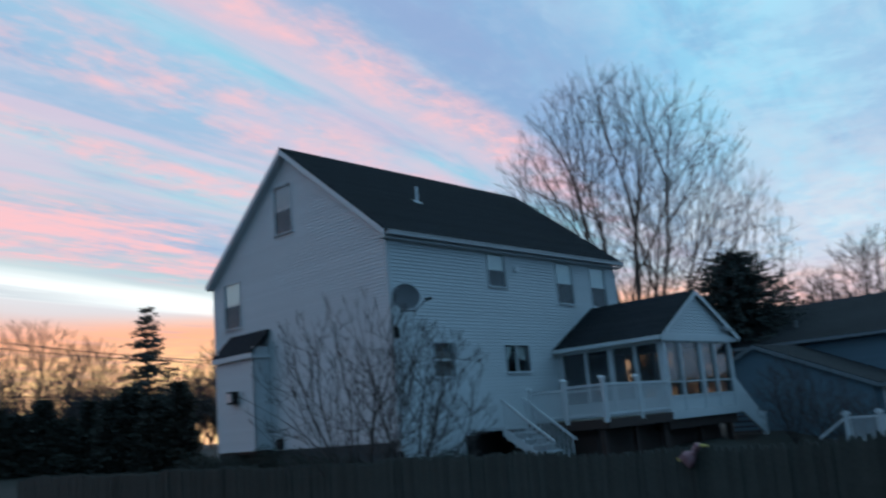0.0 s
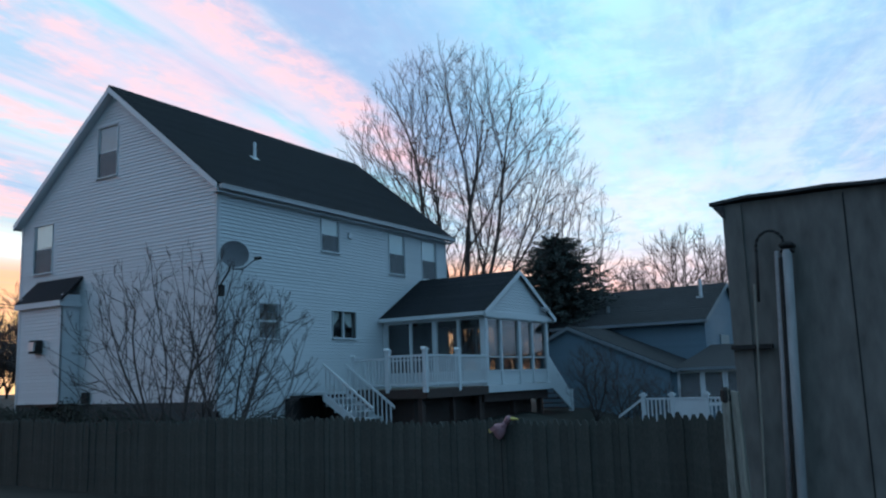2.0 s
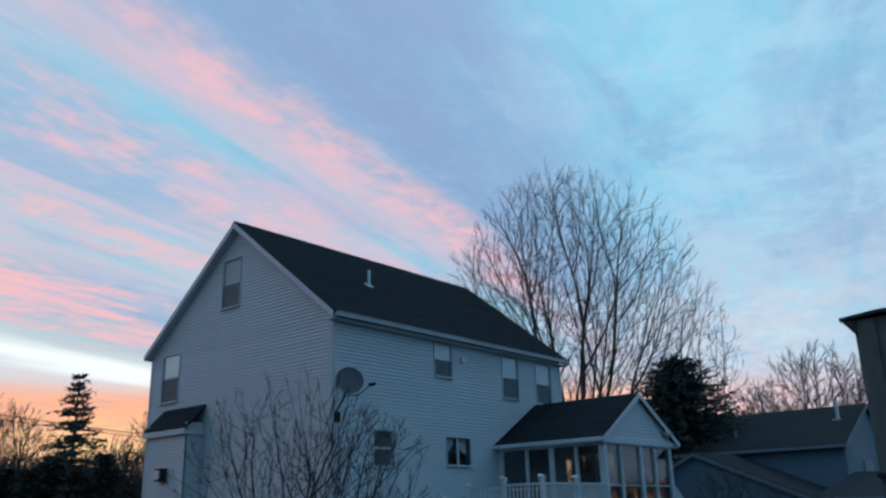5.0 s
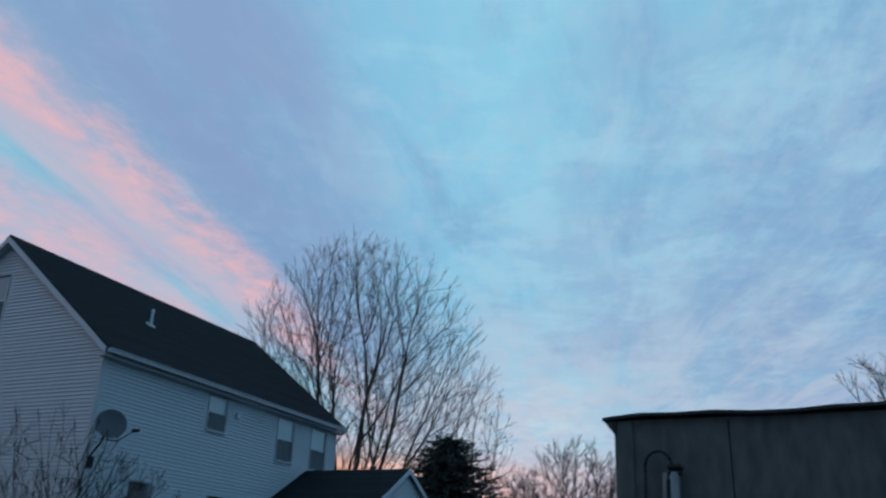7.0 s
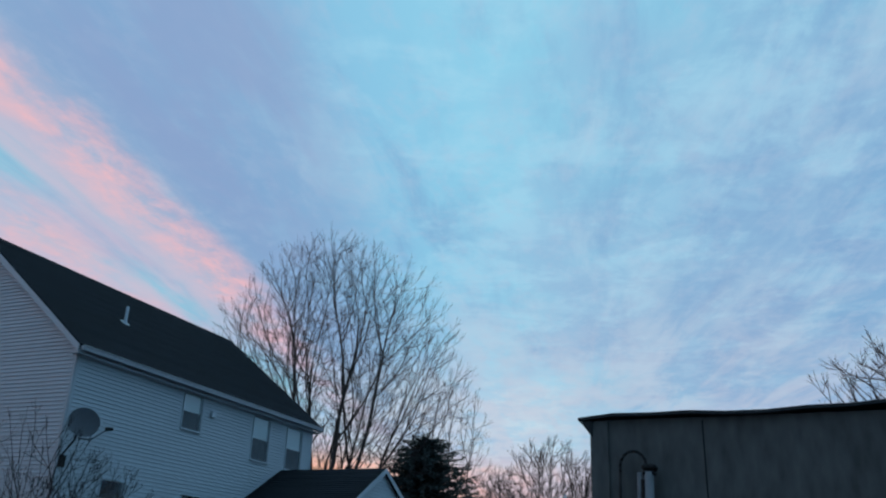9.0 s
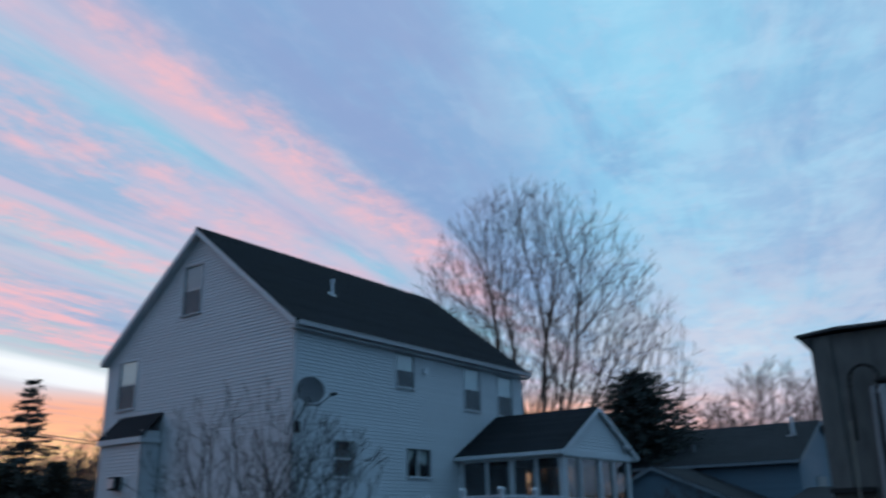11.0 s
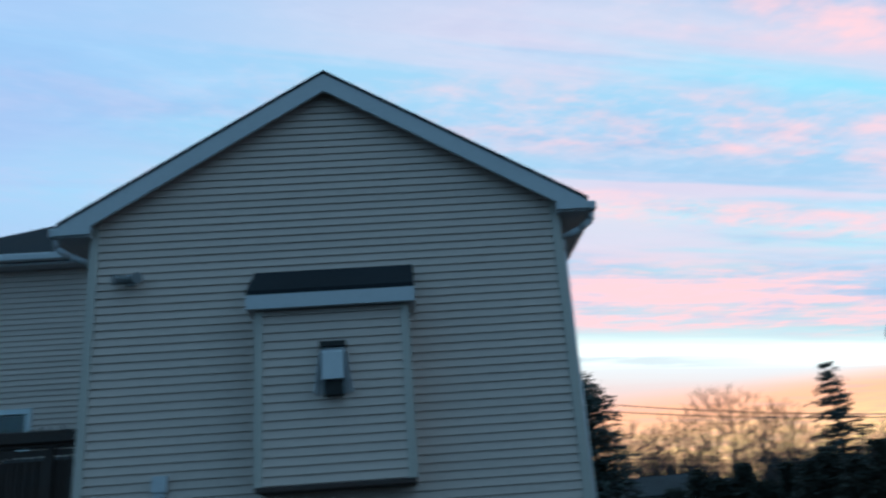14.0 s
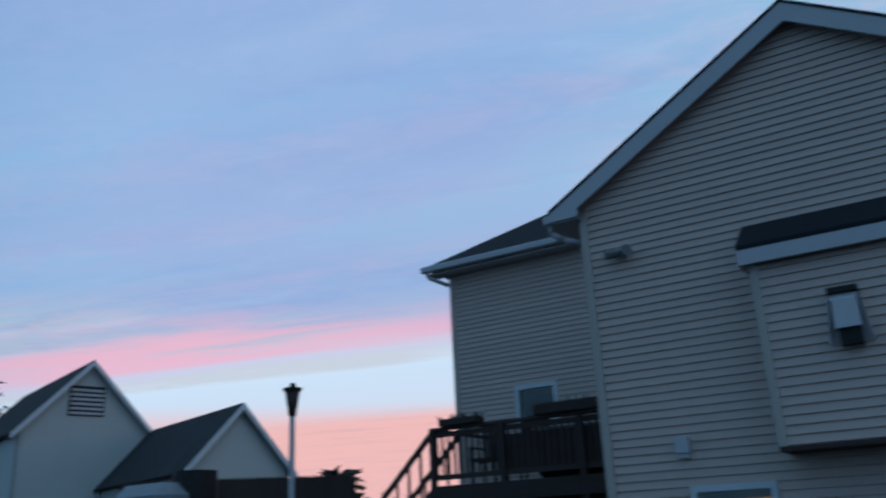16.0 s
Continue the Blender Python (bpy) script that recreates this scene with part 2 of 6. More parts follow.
M = {
    "white_siding": material("white_vinyl_siding", (0.57, 0.585, 0.60), 0.55, 0.05, 25, 0.6, 0.1, each=0.03),
    "beige_siding": material("beige_vinyl_siding", (0.535, 0.39, 0.335), 0.55, 0.06, 25, 0.7, 0.1, each=0.04),
    "blue_siding": material("blue_painted_siding", (0.104, 0.168, 0.212), 0.6, 0.08, 20, 0.5, 0.1, each=0.04),
    "grey_siding": material("pale_grey_siding", (0.45, 0.45, 0.43), 0.6, 0.06, 20, 0.5, 0.1, each=0.03),
    "white_trim": material("white_trim_paint", (0.56, 0.575, 0.59), 0.5, 0.05, 30, 1.5, 0.06),
    "blue_trim": material("dull_blue_grey_trim", (0.16, 0.19, 0.21), 0.6, 0.1, 30, 1.2, 0.06),
    "grey_trim": material("pale_grey_trim_paint", (0.46, 0.44, 0.455), 0.5, 0.05, 30, 1.2, 0.06),
    "beige_trim": material("beige_corner_trim", (0.47, 0.39, 0.34), 0.5, 0.05, 30, 1.2, 0.06),
    "shingle": material("black_asphalt_shingle", (0.022, 0.024, 0.029), 0.97, 0.3, 60, 0.8, 0.5, each=0.15, spec=0.15),
    "shingle_grey": material("grey_asphalt_shingle", (0.045, 0.045, 0.048), 0.97, 0.25, 60, 0.8, 0.5, spec=0.15),
    "glass": glass_material("window_glass"),
    # tint puts the dimness inside the porch into the panes
    "porch_glass": glass_material("dark_tint_porch_glass", (0.60, 0.61, 0.62)),
    "sky_veil": sky_veil_material("insect_screen"),
    "blind": material("white_window_blind", (0.80, 0.80, 0.77), 0.7, 0.04, 8, 2, 0.05),
    "grey_shade": material("grey_window_shade", (0.30, 0.29, 0.28), 0.8, 0.06, 8, 2, 0.05),
    "cover_black": material("black_vinyl_cover", (0.022, 0.022, 0.026), 0.6, 0.2, 14, 3, 0.2),
    # dimness of unlit rooms put into the colour of the added linings
    "dark_room": material("unlit_look_room_lining", (0.10, 0.09, 0.085), 0.9, 0.1, 4, 1, 0.0),
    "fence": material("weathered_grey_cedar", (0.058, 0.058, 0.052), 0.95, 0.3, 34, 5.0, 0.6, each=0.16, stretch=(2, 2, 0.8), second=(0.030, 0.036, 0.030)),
    "dark_wood": material("dark_stained_wood", (0.050, 0.029, 0.024), 0.75, 0.25, 30, 2.5, 0.3, each=0.15, stretch=(1, 1, 3)),
    "shed": material("weathered_plywood", (0.148, 0.137, 0.126), 0.9, 0.34, 14, 1.1, 0.5, stretch=(1, 1.0, 0.35), second=(0.074, 0.069, 0.063)),
    "shed_roof": material("worn_roll_roofing", (0.05, 0.05, 0.052), 0.95, 0.3, 40, 1.5, 0.5),
    "pole_white": material("chalky_white_pipe", (0.25, 0.25, 0.255), 0.75, 0.25, 18, 2.0, 0.15, stretch=(1, 1, 0.3)),
    "pole_grey": material("dull_galvanised_pipe", (0.20, 0.20, 0.205), 0.65, 0.15, 30, 2, 0.1, metal=0.5),
    "pale_stick": material("dry_pale_stick", (0.28, 0.255, 0.215), 0.9, 0.3, 30, 2, 0.4, stretch=(3, 3, 0.4)),
    "old_timber": material("split_grey_timber", (0.20, 0.18, 0.15), 0.9, 0.3, 20, 2, 0.4, stretch=(3, 3, 0.4)),
    "black_iron": material("rusty_black_iron", (0.03, 0.026, 0.025), 0.7, 0.3, 40, 3, 0.3, metal=0.4),
    "bark": material("grey_brown_bark", (0.070, 0.055, 0.050), 0.95, 0.3, 25, 2, 0.4),
    "twig": material("grey_brown_twig", (0.088, 0.068, 0.064), 0.95, 0.2, 15, 2, 0.2),
    "needle": material("dark_evergreen_needle", (0.075, 0.088, 0.078), 0.9, 0.35, 9, 0.6, 0.2),
    "arbor": material("dull_arborvitae_leaf", (0.060, 0.062, 0.048), 0.9, 0.35, 9, 0.6, 0.2),
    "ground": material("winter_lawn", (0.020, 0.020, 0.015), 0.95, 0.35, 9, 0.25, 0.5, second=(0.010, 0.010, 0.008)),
    "concrete": material("dark_grey_concrete", (0.06, 0.06, 0.06), 0.9, 0.15, 30, 1, 0.3),
    "dish": material("grey_dish_paint", (0.20, 0.21, 0.23), 0.5, 0.08, 20, 2, 0.05),
    "metal_vent": material("white_metal_vent", (0.58, 0.60, 0.62), 0.4, 0.08, 20, 2, 0.05, metal=0.3),
    "pink": material("faded_pink_plastic", (0.30, 0.15, 0.17), 0.5, 0.12, 12, 3, 0.1),
    "yellow": material("yellow_plastic", (0.55, 0.42, 0.10), 0.5, 0.1, 12, 3, 0.1),
    "cable": material("black_cable_sheath", (0.02, 0.02, 0.02), 0.7, 0.1, 30, 3, 0.0),
    # yellow of the lamplight put into the panel's colour
    "lit_shade": material("lamplight_yellow_panel", (0.60, 0.42, 0.14), 0.8, 0.1, 10, 3, 0.05),
}


# ---------------------------------------------------------------- building helpers
def part(name, bm, mat, parent=None, label="", smooth=False):
    """Links a bmesh as one mesh object, under parent if given."""
    me = bpy.data.meshes.new(name)
    bm.normal_update()
    bm.to_mesh(me)
    bm.free()
    me.materials.append(M[mat] if isinstance(mat, str) else mat)
    if smooth:
        for f in me.polygons:
            f.use_smooth = True
    ob = new(name, me)
    if parent:
        ob.parent = parent
    if label:
        ob["label"] = label
    return ob


def thing(name, label, category, group="", kind="", at=(0, 0, 0)):
    ob = new(name)
    ob.empty_display_size = 0.2
    ob.location = at
    return tagged(ob, label, category, group, kind)


def box(bm, lo, hi, bevel=0.0):
    x0, y0, z0 = lo
    x1, y1, z1 = hi
    vs = [bm.verts.new(p) for p in ((x0, y0, z0), (x1, y0, z0), (x1, y1, z0), (x0, y1, z0), (x0, y0, z1), (x1, y0, z1), (x1, y1, z1), (x0, y1, z1))]
    fs = [bm.faces.new([vs[i] for i in q]) for q in ((3, 2, 1, 0), (4, 5, 6, 7), (0, 1, 5, 4), (1, 2, 6, 5), (2, 3, 7, 6), (3, 0, 4, 7))]
    if bevel:
        bmesh.ops.bevel(bm, geom=list({e for f in fs for e in f.edges}), offset=bevel, segments=1, affect="EDGES")
    return bm


def boxes(*pairs, bevel=0.0):
    bm = bmesh.new()
    for lo, hi in pairs:
        box(bm, lo, hi, bevel)
    return bm


def prism(bm, quad, depth):
    """A solid from a polygon of points and the vector by which it is thick."""
    d = Vector(depth)
    a = [bm.verts.new(Vector(p)) for p in quad]
    b = [bm.verts.new(Vector(p) + d) for p in quad]
    n = len(quad)
    fs = [bm.faces.new(a), bm.faces.new(b[::-1])]
    for i in range(n):
        fs.append(bm.faces.new((a[i], b[i], b[(i + 1) % n], a[(i + 1) % n])))
    bmesh.ops.recalc_face_normals(bm, faces=fs)
    return bm


def tube(bm, p0, p1, r0, r1=None, sides=8, caps=True):
    p0, p1 = Vector(p0), Vector(p1)
    r1 = r0 if r1 is None else r1
    q = (p1 - p0).to_track_quat("Z", "Y")
    ring = []
    for p, r in ((p0, r0), (p1, r1)):
        ring.append([bm.verts.new(p + q @ Vector((r * math.cos(i * math.tau / sides), r * math.sin(i * math.tau / sides), 0))) for i in range(sides)])
    for i in range(sides):
        j = (i + 1) % sides
        bm.faces.new((ring[0][i], ring[0][j], ring[1][j], ring[1][i]))
    if caps:
        bm.faces.new(ring[0][::-1])
        bm.faces.new(ring[1])
    return bm


def pipe(bm, pts, r, sides=8):
    for a, b in zip(pts, pts[1:]):
        tube(bm, a, b, r, r, sides)
    return bm


class Wall:
    """A flat wall: origin, the way along it, the way out of it. outline(z) gives its left and right end at a height; holes are (u0, u1, z0, z1)."""

    def __init__(self, origin, along, out, outline, z0, z1, breaks=(), holes=()):
        self.o, self.a, self.n = Vector(origin), Vector(along).normalized(), Vector(out).normalized()
        self.outline, self.z0, self.z1, self.breaks, self.holes = outline, z0, z1, breaks, holes

    def at(self, u, z, d=0.0):
        return self.o + self.a * u + self.n * d + Vector((0, 0, z))

    def runs(self, za, zb):
        """Stretches of wall between two heights, as (u at za, u at zb) for both ends."""
        l0, r0 = self.outline(za + 1e-5)
        l1, r1 = self.outline(zb - 1e-5)
        out = [(l0, l1, r0, r1)]
        for u0, u1, h0, h1 in self.holes:
            if h0 < zb - 1e-4 and h1 > za + 1e-4:
                nxt = []
                for a, b, c, d in out:
                    if u1 <= min(a, b) or u0 >= max(c, d):
                        nxt.append((a, b, c, d))
                        continue
                    if u0 > max(a, b):
                        nxt.append((a, b, u0, u0))
                    if u1 < min(c, d):
                        nxt.append((u1, u1, c, d))
                out = nxt
        return [q for q in out if q[2] - q[0] > 0.01 or q[3] - q[1] > 0.01]

    def core(self, name, mat, parent, thick=0.14, label=""):
        zs = sorted({self.z0, self.z1, *self.breaks, *[z for h in self.holes for z in h[2:] if self.z0 < z < self.z1]})
        bm = bmesh.new()
        for za, zb in zip(zs, zs[1:]):
            for a, b, c, d in self.runs(za, zb):
                prism(bm, [self.at(a, za), self.at(c, za), self.at(max(d, b + 1e-3), zb), self.at(b, zb)], -self.n * thick)
        bmesh.ops.remove_doubles(bm, verts=bm.verts[:], dist=0.0004)
        return part(name, bm, mat, parent, label)

    def boards(self, parent, mat, pitch, lap=0.022, name="siding_board", margin=0.0, first=None):
        """Lapped boards, each its own piece: thick at its lower edge, thin at its upper."""
        z = self.z0 if first is None else first
        while z < self.z1 - 0.02:
            za, zb = z, min(z + pitch, self.z1)
            cuts = sorted({za, zb, *[h for q in self.holes for h in q[2:] if za + 0.01 < h < zb - 0.01]})
            for lo, cb in zip(cuts, cuts[1:]):
                for a, b, c, d in self.runs(lo, cb):
                    ca = lo
                    a, b, c, d = a + margin, b + margin, c - margin, d - margin
                    if c - a < 0.03:
                        continue
                    if ca == za:
                        ca += 0.011
                    ta = lap * (1 - (ca - za) / pitch) + 0.004
                    tb = lap * (1 - (cb - za) / pitch) + 0.004
                    d = max(d, b + 2e-3)
                    bm = bmesh.new()
                    pts = [self.at(a, ca, 0.001), self.at(c, ca, 0.001), self.at(d, cb, 0.001), self.at(b, cb, 0.001),
                           self.at(a, ca, ta), self.at(c, ca, ta), self.at(d, cb, tb), self.at(b, cb, tb)]
                    vs = [bm.verts.new(p) for p in pts]
                    fs = [bm.faces.new([vs[i] for i in q]) for q in ((3, 2, 1, 0), (4, 5, 6, 7), (0, 1, 5, 4), (1, 2, 6, 5), (2, 3, 7, 6), (3, 0, 4, 7))]
                    bmesh.ops.recalc_face_normals(bm, faces=fs)
                    part(name, bm, mat, parent)
            z += pitch

    def bar(self, u0, u1, z0, z1, d0, d1):
        """Corners of an upright bar on the wall, as a prism's polygon and depth."""
        return [self.at(u0, z0, d0), self.at(u1, z0, d0), self.at(u1, z1, d0), self.at(u0, z1, d0)], self.n * (d1 - d0)


def bars(wall, *rows):
    bm = bmesh.new()
    for r in rows:
        prism(bm, *wall.bar(*r))
    if len(rows) > 1:
        bmesh.ops.remove_doubles(bm, verts=bm.verts[:], dist=0.0004)
    return bm


def window(wall, hole, house, label, blind=0.0, frame_mat="white_trim", w=0.07, split="h", sill=True, shade="blind", sky_veil=True):
    """A sash window in a hole of a wall: casing, meeting rail, two panes, a sill, a blind behind the upper part."""
    u0, u1, z0, z1 = hole
    fr = part("window", bars(wall, (u0 - w, u0, z0 - w, z1 + w, -0.1, 0.036), (u1, u1 + w, z0 - w, z1 + w, -0.1, 0.036),
                             (u0, u1, z1, z1 + w, -0.1, 0.036), (u0, u1, z0 - w, z0, -0.1, 0.036)), frame_mat, house, label)
    um, zm = (u0 + u1) / 2, (z0 + z1) / 2
    s = 0.035
    if split == "h":
        part("sash", bars(wall, (u0, u1, zm - 0.025, zm + 0.025, -0.07, -0.02), (u0, u0 + s, z0, zm - 0.025, -0.06, -0.02), (u1 - s, u1, z0, zm - 0.025, -0.06, -0.02),
                          (u0, u0 + s, zm + 0.025, z1, -0.05, -0.01), (u1 - s, u1, zm + 0.025, z1, -0.05, -0.01)), frame_mat, fr)
        panes = [(u0 + s, u1 - s, z0, zm - 0.025), (u0 + s, u1 - s, zm + 0.025, z1)]
    elif split == "v":
        part("sash", bars(wall, (um - 0.04, um + 0.04, z0, z1, -0.07, -0.01)), frame_mat, fr)
        panes = [(u0, um - 0.04, z0, z1), (um + 0.04, u1, z0, z1)]
    else:
        panes = [(u0, u1, z0, z1)]
    for a, b, c, d in panes:
        g = part("pane", bars(wall, (a + 0.001, b - 0.001, c + 0.001, d - 0.001, -0.022, -0.016)), "glass", fr)
        g.visible_shadow = False
    if sky_veil:
        # veil added over the pane, its grey standing for mirrored sky
        part("insect_screen", bars(wall, (u0 + 0.003, u1 - 0.003, z0 + 0.003, (zm if split == "h" else z1) - 0.003, -0.012, -0.010)), "sky_veil", fr, "grey veil coloured like reflected sky")
    if blind:
        part("blind", bars(wall, (u0 + 0.01, u1 - 0.01, z1 - (z1 - z0) * blind, z1, -0.032, -0.026)), shade, fr)
    if sill:
        part("sill", bars(wall, (u0 - w - 0.03, u1 + w + 0.03, z0 - w - 0.035, z0 - w - 0.001, -0.02, 0.09)), frame_mat, fr)
    return fr


def roof_slab(name, quad, thick, parent, mat="shingle", label=""):
    a, b, c = (Vector(p) for p in quad[:3])
    n = (b - a).cross(c - a).normalized()
    if n.z < 0:
        n = -n
    return part(name, prism(bmesh.new(), quad, -n * thick), mat, parent, label)


def shingles(parent, lower, upper, end, rows, mat="shingle", name="shingle_course"):
    """Courses of shingles as thin lapped strips: from the lower edge up the slope; end is the vector along the roof."""
    lower, upper, end = Vector(lower), Vector(upper), Vector(end)
    n = end.cross(upper - lower).normalized()
    if n.z < 0:
        n = -n
    rnd = random.Random(3)
    for i in range(rows):
        a, b = lower.lerp(upper, i / rows), lower.lerp(upper, (i + 1.08) / rows if i < rows - 1 else 1)
        bm = bmesh.new()
        e0, e1 = rnd.uniform(-0.004, 0.004), rnd.uniform(-0.004, 0.004)
        pts = [a + n * 0.002, a + end + n * 0.002, b + end + n * 0.001, b + n * 0.001, a + n * (0.016 + e0), a + end + n * (0.016 + e1), b + end + n * 0.005, b + n * 0.005]
        vs = [bm.verts.new(p) for p in pts]
        fs = [bm.faces.new([vs[k] for k in q]) for q in ((3, 2, 1, 0), (4, 5, 6, 7), (0, 1, 5, 4), (1, 2, 6, 5), (2, 3, 7, 6), (3, 0, 4, 7))]
        bmesh.ops.recalc_face_normals(bm, faces=fs)
        part(name, bm, mat, parent)


# ---------------------------------------------------------------- ground
def build_ground():
    def rise(x, y):
        d = math.hypot(x, y)
        def ss(v, a, b):
            k = min(max((v - a) / (b - a), 0), 1)
            return k * k * (3 - 2 * k)
        up = 0.45 * ss(x + 0.5 * y, 15, 23) * ss(y, 7, 13)
        down = -0.7 * ss(x, 14, 26) * (1 - ss(y, 8, 12.5))
        hill = 2.2 * ss(-x - y * 0.1, 8, 40) + 0.8 * ss(y, 18, 40) * (1 - ss(d, 200, 800))
        return up + down + hill + 0.05 * noise.noise(Vector((x * 0.4, y * 0.4, 0)))
    bm = bmesh.new()
    radii = [0, 1.5, 3, 4.5, 6, 7.5, 9, 10.5, 12, 13.5, 15, 16.5, 18, 20, 22, 25, 28, 32, 38, 46, 60, 90, 150, 300, 700, 1800]
    seg = 96
    rings = []
    for r in radii:
        rings.append([bm.verts.new((r * math.cos(i * math.tau / seg), r * math.sin(i * math.tau / seg), rise(r * math.cos(i * math.tau / seg), r * math.sin(i * math.tau / seg)))) for i in range(seg if r else 1)])
    for a, b in zip(rings, rings[1:]):
        for i in range(seg):
            j = (i + 1) % seg
            bm.faces.new((a[0], b[i], b[j]) if len(a) == 1 else (a[i], b[i], b[j], a[j]))
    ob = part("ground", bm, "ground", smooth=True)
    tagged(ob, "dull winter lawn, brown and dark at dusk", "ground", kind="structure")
    return rise


rise = build_ground()


# ---------------------------------------------------------------- white house
def gable_outline(w0, w1, ze, zr):
    mid = (w0 + w1) / 2
    def f(z):
        if z <= ze:
            return w0, w1
        k = min((z - ze) / (zr - ze), 1)
        return w0 + (mid - w0) * k, w1 + (mid - w1) * k
    return f


XG, XE, YS, YN = 15.26, 26.60, 16.33, 25.05      # gable wall, far gable, near side, far side
EAVE, RIDGE = 6.91, 10.50                         # roof edge at the eave tip, ridge


def white_house():
    h = thing("house", "two-and-a-half-storey white vinyl-sided house with a black shingle roof", "house")
    ytip0, ytip1, xt0, xt1 = 16.08, 25.16, 15.01, 26.84
    ym = (ytip0 + ytip1) / 2
    slope = (RIDGE - EAVE) / (ym - ytip0)
    zw = EAVE + slope * (YS - ytip0) - 0.10        # top of the side walls under the roof
    zb = 0.55
    # gable wall, seen from the yard: u runs from the near corner to the far one
    g_holes = [(20.46 - YS, 21.34 - YS, 7.86, 9.36), (23.44 - YS, 24.36 - YS, 5.28, 6.76)]
    g = Wall((XG, YS, 0), (0, 1, 0), (-1, 0, 0), gable_outline(0, YN - YS, zw, zw + slope * (YN - YS) / 2), zb, zw + slope * (YN - YS) / 2 - 0.05, (zw,), g_holes)
    gw = g.core("wall", "white_siding", h, label="gable wall of white lapped siding")
    g.boards(gw, "white_siding", 0.1016, lap=0.024, first=1.28, margin=0.07)
    part("foundation", bars(g, (0.02, YN - YS - 0.02, 0.2, 1.28, 0.001, 0.02)), "concrete", h, "grey concrete foundation strip")
    # side wall facing the yard
    s_holes = [(19.42 - XG, 20.24 - XG, 5.64, 6.66), (22.93 - XG, 23.84 - XG, 5.26, 6.62), (24.95 - XG, 25.89 - XG, 5.22, 6.60),
               (19.90 - XG, 21.02 - XG, 3.02, 3.82), (16.77 - XG, 17.58 - XG, 2.93, 3.87)]
    s = Wall((XG, YS, 0), (1, 0, 0), (0, -1, 0), lambda z: (0, XE - XG), zb, zw, (), s_holes)
    sw = s.core("wall", "white_siding", h, label="side wall of white lapped siding")
    s.boards(sw, "white_siding", 0.1016, lap=0.024, first=1.05, margin=0.07)
    n = Wall((XE, YN, 0), (-1, 0, 0), (0, 1, 0), lambda z: (0, XE - XG), zb, zw)
    n.core("wall", "white_siding", h)
    e = Wall((XE, YS, 0), (0, 1, 0), (1, 0, 0), gable_outline(0, YN - YS, zw, zw + slope * (YN - YS) / 2), zb, zw + slope * (YN - YS) / 2 - 0.05, (zw,))
    e.core("wall", "white_siding", h)
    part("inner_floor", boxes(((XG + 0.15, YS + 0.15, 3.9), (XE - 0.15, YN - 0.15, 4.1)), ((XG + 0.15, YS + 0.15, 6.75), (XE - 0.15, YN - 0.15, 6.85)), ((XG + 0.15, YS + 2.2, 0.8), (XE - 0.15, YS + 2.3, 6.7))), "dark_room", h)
    # corner boards
    for w, u in ((g, 0.0), (g, YN - YS - 0.07), (s, 0.0), (s, XE - XG - 0.07)):
        part("corner_board", bars(w, (u, u + 0.07, 1.05, zw - 0.02, 0.001, 0.03)), "white_trim", h)
    # windows
    window(g, g_holes[0], h, "attic window behind a grey shade", 1.0, w=0.022, shade="grey_shade")
    window(g, g_holes[1], h, "upper window with a white blind drawn halfway", 0.47, w=0.022)
    for k in (0, 1, 2):
        window(s, s_holes[k], h, "upper window with a white blind drawn halfway", 0.5, w=0.022)
    window(s, s_holes[3], h, "dark sliding window with pale curtains", 0.0, w=0.022, split="v", sky_veil=False)
    window(s, s_holes[4], h, "dark ground-floor window behind the small tree", 0.0, w=0.022, sky_veil=False)
    # pale curtains drawn aside in the sliding window
    bm = bmesh.new()
    for u0, sgn in ((19.93 - XG, 1), (20.99 - XG, -1)):
        pts = [s.at(u0, 3.80, -0.12), s.at(u0 + sgn * 0.46, 3.80, -0.12), s.at(u0 + sgn * 0.42, 3.62, -0.12), s.at(u0 + sgn * 0.22, 3.42, -0.12), s.at(u0 + sgn * 0.05, 3.36, -0.12), s.at(u0, 3.36, -0.12)]
        prism(bm, pts, (0, 0.012, 0))
    part("curtain", bm, "blind", h, "pale curtains drawn aside")
    # roof
    for y0, sg in ((ytip0, 1), (ytip1, -1)):
        r = roof_slab("roof", [(xt0, y0, EAVE), (xt1, y0, EAVE), (xt1, ym, RIDGE), (xt0, ym, RIDGE)], 0.12, h, label="black asphalt shingle roof slope")
        if sg == 1:
            shingles(r, (xt0, y0 - 0.02, EAVE - 0.01), (xt0, ym, RIDGE), (xt1 - xt0, 0, 0), 40)
    part("ridge_cap", prism(bmesh.new(), [(xt0, ym - 0.14, RIDGE - 0.09), (xt0, ym, RIDGE + 0.035), (xt0, ym + 0.14, RIDGE - 0.09)], (xt1 - xt0, 0, 0)), "shingle", h)
    # rake boards on both gables, gutter and soffit along the eave
    for x, dx in ((xt0 + 0.012, -0.03), (xt1 - 0.012, 0.03)):
        for y0, ys in ((ytip0, 1), (ytip1, -1)):
            part("rake_board", prism(bmesh.new(), [(x, y0, EAVE - 0.03), (x, ym, RIDGE - 0.03), (x, ym, RIDGE - 0.21), (x, y0 + ys * 0.02, EAVE - 0.19)], (dx, 0, 0)), "white_trim", h)
